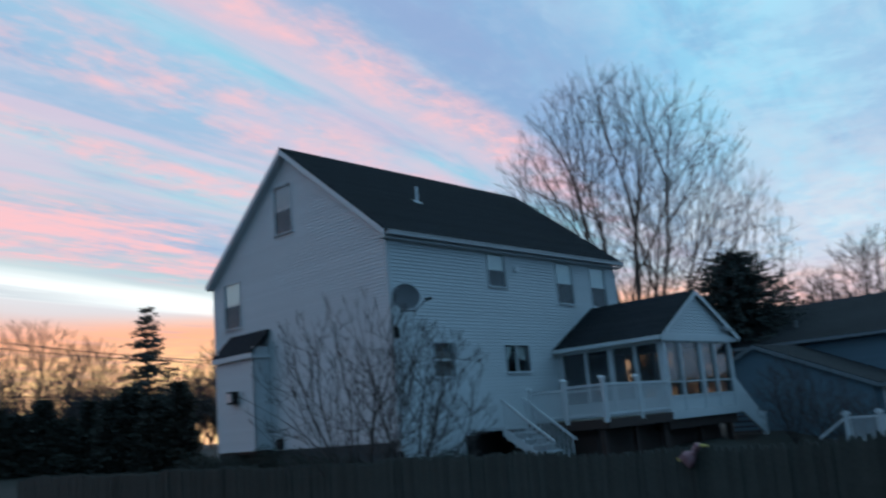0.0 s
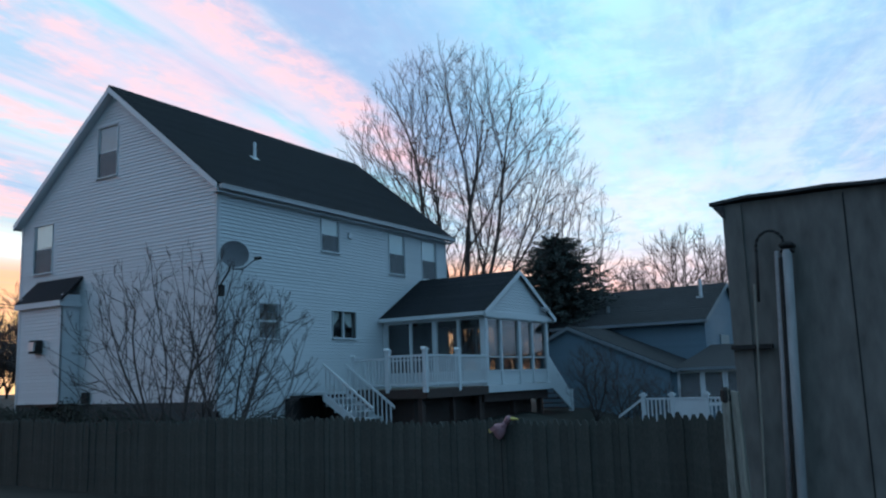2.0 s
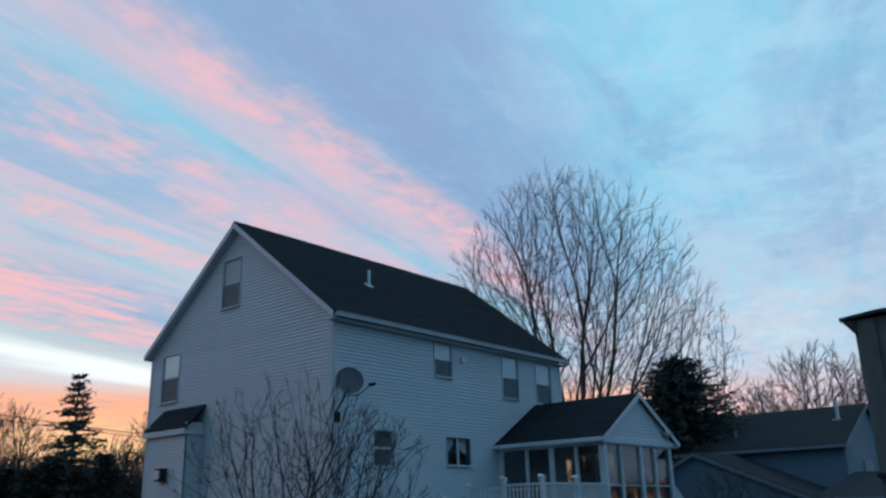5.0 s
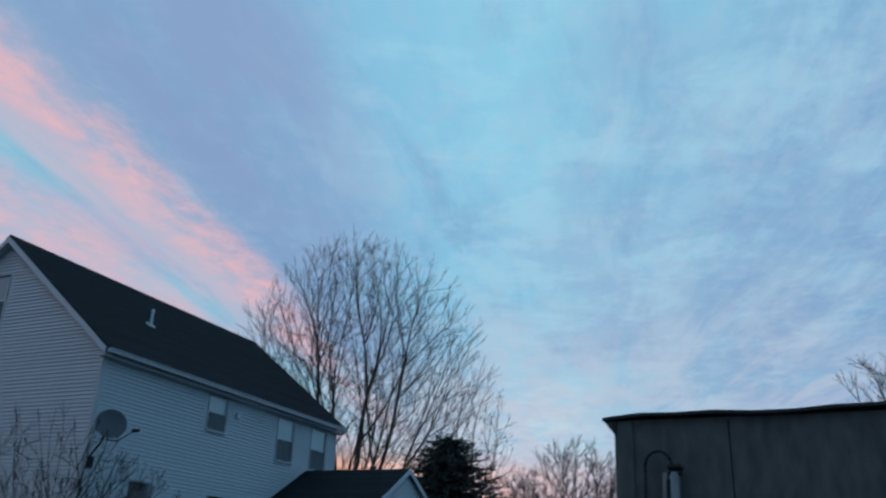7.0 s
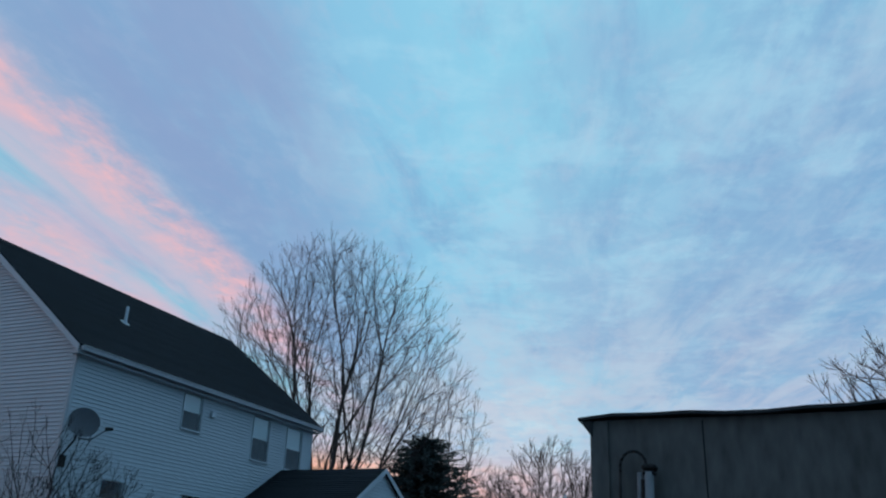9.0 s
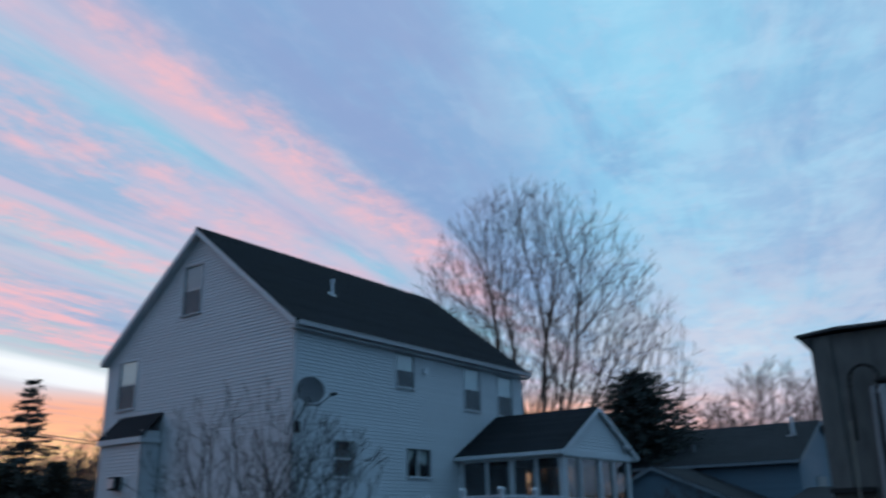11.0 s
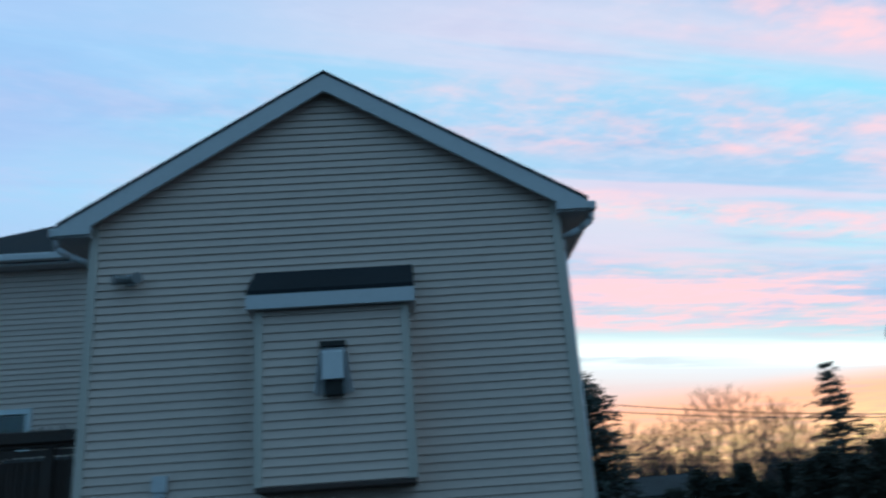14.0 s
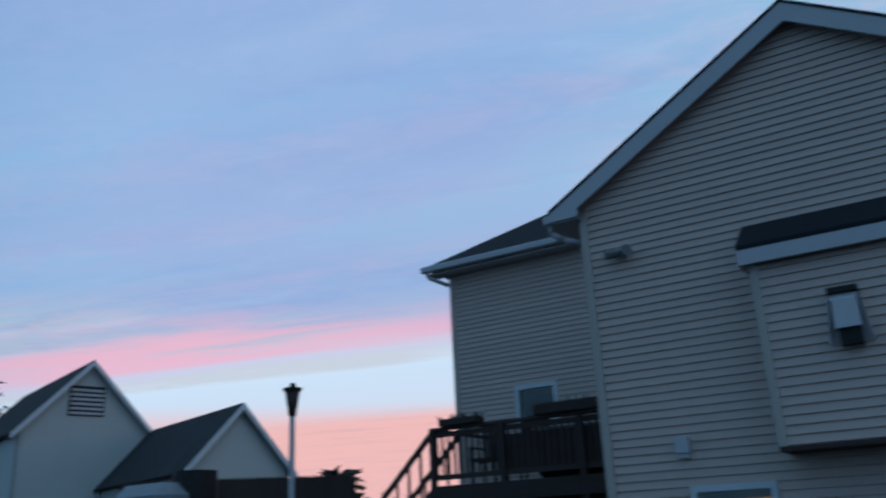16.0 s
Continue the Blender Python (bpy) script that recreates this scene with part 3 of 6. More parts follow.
    for x0, x1 in ((xt0 + 0.015, XG), (XE, xt1 - 0.015)):
        for y0, ys in ((ytip0, 1), (ytip1, -1)):
            part("rake_soffit", prism(bmesh.new(), [(x0, y0 + ys * 0.03, EAVE - 0.15), (x0, ym, RIDGE - 0.15), (x0, ym, RIDGE - 0.19), (x0, y0 + ys * 0.03, EAVE - 0.19)], (x1 - x0, 0, 0)), "white_trim", h)
    part("soffit", boxes(((xt0 + 0.03, ytip0 + 0.02, EAVE - 0.23), (xt1 - 0.03, YS + 0.02, EAVE - 0.20))), "white_trim", h)
    part("gutter", boxes(((xt0 + 0.05, ytip0 - 0.10, EAVE - 0.16), (xt1 - 0.02, ytip0 - 0.001, EAVE - 0.05)), ((xt0 + 0.05, ytip0 - 0.12, EAVE - 0.06), (xt1 - 0.02, ytip0 - 0.10, EAVE - 0.035)), bevel=0.008), "grey_trim", h, "pale gutter along the eave")
    part("frieze_board", bars(s, (0.07, XE - XG - 0.07, zw - 0.22, zw, 0.028, 0.05)), "white_trim", h)
    # plumbing vent on the roof
    zv = EAVE + slope * (18.28 - ytip0)
    bm = tube(bmesh.new(), (18.6, 18.28, zv - 0.12), (18.6, 18.28, zv + 0.5), 0.045, 0.045, 10)
    tube(bm, (18.6, 18.28, zv + 0.42), (18.6, 18.28, zv + 0.52), 0.052, 0.052, 10)
    part("vent_pipe", bm, "metal_vent", h, "white plumbing vent pipe")
    part("vent_flashing", prism(bmesh.new(), [(18.46, 18.20, zv - 0.06), (18.74, 18.20, zv - 0.06), (18.74, 18.38, zv + 0.08), (18.46, 18.38, zv + 0.08)], (0, -0.01, 0.02)), "metal_vent", h)
    part("dryer_vent", bars(s, (20.68 - XG, 20.86 - XG, 6.16, 6.32, 0.02, 0.10)), "metal_vent", h)
    # fireplace bump-out with its own small roof
    y0, y1, xb, zt = 21.98, 24.02, 14.66, 4.15
    b = Wall((xb, y0, 0), (0, 1, 0), (-1, 0, 0), lambda z: (0, y1 - y0), 1.32, zt)
    bw = b.core("bump_out", "white_siding", h, 0.1, "sided fireplace bump-out")
    b.boards(bw, "white_siding", 0.1016, margin=0.06)
    for yy, out in ((y0, (0, -1, 0)), (y1, (0, 1, 0))):
        c = Wall((xb, yy, 0), (1, 0, 0), out, lambda z: (0, XG - xb), 1.32, zt + 0.3)
        cw = c.core("bump_side", "white_siding", h, 0.05)
        c.boards(cw, "white_siding", 0.1016, margin=0.03)
    for u in (0.0, y1 - y0 - 0.06):
        part("corner_board", bars(b, (u, u + 0.06, 1.32, zt, 0.001, 0.03)), "white_trim", h)
    part("bump_floor", boxes(((xb, y0, 1.24), (XG, y1, 1.318))), "dark_wood", h)
    part("bump_roof", prism(bmesh.new(), [(xb - 0.12, y0 - 0.1, 4.22), (XG, y0 - 0.1, 4.95), (XG, y0 - 0.1, 5.02), (xb - 0.12, y0 - 0.1, 4.29)], (0, y1 - y0 + 0.2, 0)), "shingle", h, "small black shingle roof over the bump-out")
    part("bump_fascia", boxes(((xb - 0.13, y0 - 0.1, 4.10), (xb - 0.10, y1 + 0.1, 4.26)), ((xb - 0.10, y0 - 0.1, 4.10), (XG, y0 - 0.07, 4.2))), "white_trim", h)
    v = part("fireplace_vent", bars(b, (0.82, 1.18, 2.78, 3.16, 0.03, 0.22)), "black_iron", h, "dark fireplace vent hood")
    part("hood", bars(b, (0.88, 1.12, 2.84, 3.10, 0.22, 0.28)), "metal_vent", v)
    # utility boxes low on the gable
    part("meter_box", bars(g, (8.2, 8.5, 1.45, 1.95, 0.03, 0.16)), "grey_trim", h, "grey utility meter box")
    part("utility_box", bars(g, (5.05, 5.3, 1.30, 1.62, 0.03, 0.14)), "black_iron", h)
    return h, s


house, side = white_house()


def low_shrubs():
    """Added dark clipped shrubs, standing in for the shaded line along the foot of the white house."""
    rnd = random.Random(61)
    for k, (x, y, hgt, wid) in enumerate(((14.1, 24.6, 1.0, 1.5), (13.9, 23.3, 0.9, 1.6), (13.8, 22.0, 0.95, 1.6), (14.2, 20.8, 1.15, 1.5), (14.4, 19.7, 1.05, 1.5), (14.5, 18.6, 0.85, 1.4), (14.4, 17.5, 0.7, 1.4), (16.3, 15.6, 0.62, 1.3))):
        t = thing("shrub", "added low dark shrub filling the shaded foot of the house", "shrub", "shrubs by the house", at=(x, y, rise(x, y) - 0.03))
        hgt *= 0.86
        verts, faces, segs = [], [], []
        for i in range(1600):
            a, q = rnd.uniform(0, math.tau), rnd.uniform(0.35, 1.0)
            el = math.asin(rnd.uniform(0.0, 1.0))
            p = Vector((math.cos(a) * math.cos(el) * wid / 2 * q, math.sin(a) * math.cos(el) * wid / 2 * q, math.sin(el) * hgt * q + 0.06))
            d = Vector((rnd.gauss(0, 1), rnd.gauss(0, 1), rnd.gauss(0.5, 1))).normalized() * rnd.uniform(0.035, 0.075)
            w = d.cross(Vector((rnd.gauss(0, 1), rnd.gauss(0, 1), rnd.gauss(0, 1)))).normalized() * 0.02
            b = len(verts)
            verts += [tuple(p - d * 0.4), tuple(p + w), tuple(p + d), tuple(p - w)]
            faces.append((b, b + 1, b + 2, b + 3))
        me = bpy.data.meshes.new("foliage")
        me.from_pydata(verts, [], faces)
        me.materials.append(M["arbor"])
        f = new("foliage", me)
        f.parent = t
        f["kind"] = "stuff"
        bm = bmesh.new()
        for i in range(7):
            a = i * 0.9
            tube(bm, (0, 0, -0.05), (math.cos(a) * wid * 0.3, math.sin(a) * wid * 0.3, hgt * 0.6), 0.02, 0.006, 5)
        part("stems", bm, "bark", t)["kind"] = "stuff"


low_shrubs()


def porch():
    """Screened porch on the side of the white house, under a gable roof of its own."""
    p = thing("screened_porch", "white screened porch with a black gable roof on the raised deck", "porch")
    x0, x1, y0, y1, zd = 22.50, 27.00, 12.50, 16.30, 1.42
    ze, zr, xm = 3.66, 5.14, 24.80
    part("porch_floor", boxes(((x0 - 0.05, y0 - 0.05, zd - 0.22), (x1 + 0.05, y1, zd)), bevel=0.01), "white_trim", p)
    part("porch_beam", boxes(((x0, y0 + 0.1, zd - 0.5), (x1, y0 + 0.25, zd - 0.23)), ((x0 + 0.1, y0 + 0.3, zd - 0.5), (x0 + 0.25, y1, zd - 0.23))), "dark_wood", p)
    for x in (x0 + 0.2, xm, x1 - 0.2):
        part("pier", boxes(((x - 0.08, y0 + 0.26, 0.0), (x + 0.08, y0 + 0.42, zd - 0.3))), "dark_wood", p)
    # inset dark panels added in place of the shade under the porch
    part("skirt", boxes(((x0 + 0.06, y0 + 0.7, -0.4), (x1 - 0.1, y0 + 0.74, zd - 0.23)), ((x1 - 0.14, y0 + 0.74, -0.4), (x1 - 0.1, y1, zd - 0.23))), "dark_wood", p, "added dark panels standing in for the shade under the porch")
    sides = {"front": Wall((x0, y0, 0), (1, 0, 0), (0, -1, 0), lambda z: (0, x1 - x0), zd, ze),
             "left": Wall((x0, y1, 0), (0, -1, 0), (-1, 0, 0), lambda z: (0, y1 - y0), zd, ze),
             "right": Wall((x1, y0, 0), (0, 1, 0), (1, 0, 0), lambda z: (0, y1 - y0), zd, ze)}
    for key, w in sides.items():
        width = w.outline(0)[1]
        part("top_plate", bars(w, (0, width, 3.46, ze, -0.1, 0.0)), "white_trim", p)
        knee = 1.86
        posts = [0.0, 0.22 * width, 0.5 * width, 0.72 * width, width - 0.16] if key == "front" else [0.0, 0.27 * width, 0.50 * width, 0.74 * width, width - 0.16]
        wd = [0.17, 0.09, 0.17, 0.09, 0.16]
        for u, k in zip(posts, wd):
            part("post", bars(w, (u, u + k, zd, 3.46, -0.12, 0.02)), "white_trim", p)
        for (u, k), un in zip(zip(posts, wd), posts[1:]):
            a = u + k
            part("knee_panel", bars(w, (a, un, zd + 0.02, knee - 0.03, -0.07, -0.03)), "white_trim", p)
            part("sill_rail", bars(w, (a, un, knee - 0.03, knee + 0.03, -0.09, 0.0)), "white_trim", p)
            part("mid_rail", bars(w, (a, un, 2.27, 2.31, -0.07, -0.03)), "white_trim", p)
            g = part("pane", bars(w, (a + 0.002, un - 0.002, knee + 0.031, 2.269, -0.055, -0.05)), "porch_glass", p)
            g.visible_shadow = False
            g = part("pane", bars(w, (a + 0.002, un - 0.002, 2.311, 3.459, -0.055, -0.05)), "porch_glass", p)
            g.visible_shadow = False
    # ceiling added unseen to keep the porch interior dark
    part("porch_ceiling", boxes(((x0 + 0.12, y0 + 0.12, 3.5), (x1 - 0.12, y1, 3.53))), "dark_wood", p, "added dark ceiling that dims the porch inside")
    # gable of the roof
    f = Wall((22.30, y0 - 0.02, 0), (1, 0, 0), (0, -1, 0), gable_outline(0, 5.05, ze, zr - 0.1), ze, zr - 0.14, (), [])
    fw = f.core("gable_wall", "white_siding", p, 0.08)
    f.boards(fw, "white_siding", 0.1016, margin=0.03)
    sl = (zr - ze) / (xm - 22.25)
    for xa, sg in ((22.25, 1), (27.45, -1)):
        r = roof_slab("roof", [(xa, y0 - 0.15, ze), (xm, y0 - 0.15, zr), (xm, YS - 0.03, zr), (xa, YS - 0.03, ze)], 0.09, p, label="black shingle roof slope of the porch")
        if sg == 1:
            shingles(r, (xa - 0.02, y0 - 0.15, ze - 0.01), (xm, y0 - 0.15, zr), (0, YS - 0.03 - y0 + 0.15, 0), 20)
        part("rake_board", prism(bmesh.new(), [(xa, y0 - 0.15, ze - 0.02), (xm, y0 - 0.15, zr - 0.01), (xm, y0 - 0.15, zr - 0.17), (xa + sg * 0.05, y0 - 0.15, ze - 0.15)], (0, -0.025, 0)), "white_trim", p)
    part("gutter", boxes(((22.16, y0 - 0.15, ze - 0.13), (22.26, YS - 0.05, ze - 0.01)), bevel=0.01), "white_trim", p)
    part("soffit", boxes(((22.26, y0 - 0.12, ze - 0.12), (x0, YS - 0.05, ze - 0.09)), ((x1, y0 - 0.12, ze - 0.12), (27.43, YS - 0.05, ze - 0.09))), "white_trim", p)
    part("eave_board", bars(f, (0.0, 5.10, ze - 0.16, ze + 0.02, 0.03, 0.06)), "white_trim", p)
    lamp = part("flood_light", bars(f, (4.17, 4.31, 3.88, 4.02, 0.03, 0.10)), "grey_trim", p, "twin flood light, off")
    bm = tube(bmesh.new(), f.at(4.20, 3.95, 0.1), f.at(4.11, 3.88, 0.24), 0.05, 0.075)
    tube(bm, f.at(4.28, 3.95, 0.1), f.at(4.39, 3.88, 0.24), 0.05, 0.075)
    part("lamp_head", bm, "grey_trim", lamp)
    # white-sided stair guard at the far end
    part("stair_guard", prism(bmesh.new(), [(27.06, y0, 2.33), (28.75, y0, 1.08), (28.75, y0, 0.45), (27.06, y0, 1.30)], (0, 0.06, 0)), "white_trim", p, "solid white stair guard")
    part("newel", boxes(((28.72, y0 - 0.05, 0.1), (28.86, y0 + 0.09, 1.10)), ((28.69, y0 - 0.08, 1.10), (28.89, y0 + 0.12, 1.15))), "white_trim", p)
    for i in range(5):
        part("step", boxes(((27.08 + i * 0.3, y0 + 0.07, zd - 0.22 - i * 0.18), (27.40 + i * 0.3, y0 + 1.0, zd - 0.18 - i * 0.18))), "dark_wood", p)
    return p


porch()


def deck():
    d = thing("deck", "raised deck with a white baluster railing and stairs beside the porch", "deck")
    x0, x1, y0, y1, zd = 19.05, 22.45, 12.45, 16.32, 1.42
    nb = int((y1 - y0) / 0.145)
    for i in range(nb):
        part("deck_board", boxes(((x0, y0 + i * 0.145, zd - 0.04), (x1, y0 + i * 0.145 + 0.138, zd))), "old_timber", d)
    part("rim_board", boxes(((x0 - 0.03, y0 - 0.04, zd - 0.26), (x1, y0 - 0.001, zd - 0.01)), ((x0 - 0.04, y0 - 0.04, zd - 0.26), (x0 - 0.001, y1, zd - 0.01))), "dark_wood", d, "dark rim board under the railing")
    # the deck's underside shade, made with added dark panels
    part("skirt", boxes(((x0 + 0.3, y0 + 0.6, 0.0), (x1 + 0.05, y0 + 0.64, zd - 0.05)), ((x0 + 0.3, y0 + 0.64, 0.0), (x0 + 0.34, y1, zd - 0.05))), "dark_wood", d, "added dark panels standing in for the shade under the deck")
    for x in (x0 + 0.1, x0 + 1.7, x1 - 0.2):
        part("pier", boxes(((x - 0.07, y0 + 0.15, 0.2), (x + 0.07, y0 + 0.29, zd - 0.05))), "dark_wood", d)

    def railing(a, b, top=0.92, panel=False):
        a, b = Vector((*a, zd)), Vector((*b, zd))
        v = (b - a)
        n = Vector((-v.y, v.x, 0)).normalized() * 0.03
        for z0, z1, k in ((top - 0.06, top, 1.0), (0.10, 0.15, 0.8)):
            part("rail", prism(bmesh.new(), [a - n * k + Vector((0, 0, z0)), b - n * k + Vector((0, 0, z0)), b - n * k + Vector((0, 0, z1)), a - n * k + Vector((0, 0, z1))], n * 2 * k), "white_trim", d)
        if panel:
            part("rail_panel", prism(bmesh.new(), [a - n * .3 + Vector((0, 0, 0.15)), b - n * .3 + Vector((0, 0, 0.15)), b - n * .3 + Vector((0, 0, top - .06)), a - n * .3 + Vector((0, 0, top - .06))], n * 0.6), "white_trim", d, "white solid railing panel")
        else:
            count = int(v.length / 0.115)
            for i in range(1, count):
                c = a + v * (i / count)
                part("baluster", boxes(((c.x - 0.018, c.y - 0.018, zd + 0.15), (c.x + 0.018, c.y + 0.018, zd + top - 0.06))), "white_trim", d)

    def post(x, y, top=1.04):
        o = part("post", boxes(((x - 0.06, y - 0.06, zd - 0.1), (x + 0.06, y + 0.06, zd + top)), bevel=0.006), "white_trim", d)
        bm = boxes(((x - 0.085, y - 0.085, zd + top), (x + 0.085, y + 0.085, zd + top + 0.035)))
        prism(bm, [(x - 0.07, y - 0.07, zd + top + 0.035), (x + 0.07, y - 0.07, zd + top + 0.035), (x, y, zd + top + 0.09)], (0, 0.14, 0))
        part("post_cap", bm, "white_trim", o)

    for x, y in ((x0, y0), (20.78, y0), (x0, 13.68)):
        post(x, y)
    post(x0, 14.86, 0.9)
    railing((x0 + 0.06, y0), (20.72, y0))
    railing((20.84, y0), (x1, y0))
    railing((x0, y0 + 0.06), (x0, 13.62))
    railing((x0, 13.74), (x0, 14.8), 0.86)
    # landing and stairs down toward the yard
    part("landing", boxes(((17.95, 15.0, zd - 0.08), (x0 - 0.05, y1, zd))), "white_trim", d)
    for i in range(5):
        part("step", boxes(((18.0, 14.72 - i * 0.28, zd - 0.22 - i * 0.18), (x0 - 0.07, 15.02 - i * 0.28, zd - 0.18 - i * 0.18))), "white_trim", d)
        part("riser", boxes(((18.0, 15.0 - i * 0.28, zd - 0.40 - i * 0.18), (x0 - 0.07, 15.02 - i * 0.28, zd - 0.221 - i * 0.18))), "white_trim", d)
    for x in (17.96, x0 - 0.12):
        part("stringer", prism(bmesh.new(), [(x, 15.1, zd - 0.02), (x, 13.4, zd - 1.10), (x, 13.4, zd - 1.32), (x, 15.1, zd - 0.24)], (0.04, 0, 0)), "white_trim", d)
        part("stair_rail", prism(bmesh.new(), [(x, 15.1, 2.20), (x, 13.42, 0.98), (x, 13.42, 0.91), (x, 15.1, 2.13)], (0.06, 0, 0)), "white_trim", d)
        for i in range(11):
            y = 15.0 - i * 0.145
            z = 2.13 - (15.1 - y) * 0.726
            part("baluster", boxes(((x + 0.01, y - 0.016, z - 0.74), (x + 0.045, y + 0.016, z))), "white_trim", d)
    # dim bulkhead under the landing
    part("bulkhead", boxes(((17.75, 16.0, 0.4), (19.0, 16.28, 1.26))), "black_iron", d, "dark cellar bulkhead beside the stairs")
    return d


deck()


# ---------------------------------------------------------------- beige house
BX0, BX1, BY = -3.86, 2.07, 10.11


def beige_house():
    h = thing("house", "beige vinyl-sided house with a gabled rear extension and fireplace bump-out", "house")
    tip, apex, xm, yt = 5.72, 7.75, -0.895, 9.96
    sl = (apex - tip) / 3.353
    zw = tip + sl * 0.39 - 0.08
    zb = -0.2
    wx = [(-2.80, -1.98, 1.20, 1.97), (0.50, 1.24, 1.20, 1.97)]
    holes = [(a - BX0, b - BX0, c, d) for a, b, c, d in wx]
    g = Wall((BX0, BY, 0), (1, 0, 0), (0, -1, 0), gable_outline(0, BX1 - BX0, zw, zw + sl * (BX1 - BX0) / 2), zb, zw + sl * (BX1 - BX0) / 2 - 0.04, (zw,), holes)
    gw = g.core("wall", "beige_siding", h, label="gable wall of beige lapped siding")
    g.boards(gw, "beige_siding", 0.1016, lap=0.020, first=0.3, margin=0.09)
    depth = 7.0
    for x, out, al in ((BX0, (-1, 0, 0), (0, 1, 0)), (BX1, (1, 0, 0), (0, 1, 0))):
        w = Wall((x, BY, 0), al, out, lambda z: (0, depth), zb, zw)
        ww = w.core("wall", "beige_siding", h, 0.14)
        w.boards(ww, "beige_siding", 0.1016, lap=0.020, first=0.3, margin=0.09)
        part("corner_board", bars(w, (0, 0.09, zb, zw, 0.001, 0.035)), "beige_trim", h)
    for u in (0.0, BX1 - BX0 - 0.09):
        part("corner_board", bars(g, (u, u + 0.09, zb, zw + 0.02, 0.001, 0.035)), "beige_trim", h, "beige corner trim")
    part("back_wall", boxes(((BX0, BY + depth, zb), (BX1, BY + depth + 0.1, zw))), "beige_siding", h)
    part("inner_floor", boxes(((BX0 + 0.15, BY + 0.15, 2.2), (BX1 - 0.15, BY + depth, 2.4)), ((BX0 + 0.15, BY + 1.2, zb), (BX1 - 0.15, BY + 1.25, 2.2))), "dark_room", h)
    for k in (0, 1):
        # the dark top strip stands for the recess's shade, not a real blind
        window(g, holes[k], h, "low basement window with a lamp and an added yellow panel behind it", 0.12, w=0.07, split="", sill=False, shade="dark_room", sky_veil=False)
        u0, u1, c0, c1 = holes[k]
        # pleated panel added behind the lamp to show its warm light
        bm = bmesh.new()
        for i in range(14):
            a, b = u0 - 0.1 + i * (u1 - u0 + 0.2) / 14, u0 - 0.1 + (i + 1) * (u1 - u0 + 0.2) / 14
            d0, d1 = -0.62 - 0.03 * (i % 2), -0.62 - 0.03 * ((i + 1) % 2)
            prism(bm, [g.at(a, c0 - 0.1, d0), g.at(b, c0 - 0.1, d1), g.at(b, c1 + 0.1, d1), g.at(a, c1 + 0.1, d0)], (0, 0.004, 0))
        bmesh.ops.remove_doubles(bm, verts=bm.verts[:], dist=0.0004)
        part("curtain", bm, "lit_shade", h, "added panel coloured lamplight yellow")
        bulb = bpy.data.lights.new("basement_lamp", "POINT")
        bulb.energy, bulb.color, bulb.shadow_soft_size = 2.2, (1.0, 0.72, 0.38), 0.06
        lamp = new("basement_lamp", bulb)
        lamp.parent = h
        lamp.location = g.at((u0 + u1) / 2 + 0.2, c1 + 0.12, -0.32)
    # roof, rake boards with returns, gutters with elbows
    for xa, sg in ((-4.25, 1), (2.46, -1)):
        r = roof_slab("roof", [(xa, yt, tip), (xm, yt, apex), (xm, BY + depth, apex), (xa, BY + depth, tip)], 0.1, h, label="dark shingle roof slope")
        part("drip_edge", prism(bmesh.new(), [(xa, yt - 0.05, tip + 0.02), (xm, yt - 0.05, apex + 0.02), (xm, yt - 0.05, apex - 0.03), (xa, yt - 0.05, tip - 0.03)], (0, 0.06, 0)), "shingle", h)
        part("rake_board", prism(bmesh.new(), [(xa, yt - 0.012, tip - 0.03), (xm, yt - 0.012, apex - 0.03), (xm, yt - 0.012, apex - 0.29), (xa + sg * 0.42, yt - 0.012, tip - 0.03), (xa + sg * 0.42, yt - 0.012, tip - 0.14), (xa, yt - 0.012, tip - 0.14)], (0, -0.03, 0)), "grey_trim", h, "pale rake board with a boxed return")
        part("rake_soffit", prism(bmesh.new(), [(xa + sg * 0.05, yt - 0.01, tip - 0.10), (xm, yt - 0.01, apex - 0.11), (xm, yt - 0.01, apex - 0.15), (xa + sg * 0.05, yt - 0.01, tip - 0.14)], (0, BY - yt + 0.01, 0)), "grey_trim", h)
        part("eave_soffit", boxes(((min(xa + sg * 0.02, xa + sg * 0.4), yt, tip - 0.16), (max(xa + sg * 0.02, xa + sg * 0.4), BY + depth, tip - 0.13))), "grey_trim", h)
        xo = xa - sg * 0.11
        part("gutter", boxes(((min(xa, xo), yt + 0.01, tip - 0.14), (max(xa, xo), BY + depth, tip - 0.02)), bevel=0.015), "grey_trim", h)
        xw = BX0 - 0.05 if sg == 1 else BX1 + 0.05
        bm = pipe(bmesh.new(), [(xa - sg * 0.05, yt + 0.12, tip - 0.13), (xa - sg * 0.04, yt + 0.13, tip - 0.25), (xa + sg * 0.10, yt + 0.2, tip - 0.34), (xw, BY + 0.16, tip - 0.42), (xw, BY + 0.16, tip - 0.60)], 0.045)
        if sg == -1:
            pipe(bm, [(xw, BY + 0.16, tip - 0.58), (xw, BY + 0.16, 0.1)], 0.045)
        part("downspout", bm, "grey_trim", h, "pale gutter elbow and downspout", smooth=True)
    # fireplace bump-out
    b0, b1, yb, z0, z1 = -1.72, 0.05, 9.62, 2.36, 4.36
    b = Wall((b0, yb, 0), (1, 0, 0), (0, -1, 0), lambda z: (0, b1 - b0), z0, z1)
    bw = b.core("bump_out", "beige_siding", h, 0.1, "sided fireplace bump-out")
    b.boards(bw, "beige_siding", 0.1016, lap=0.020, margin=0.08)
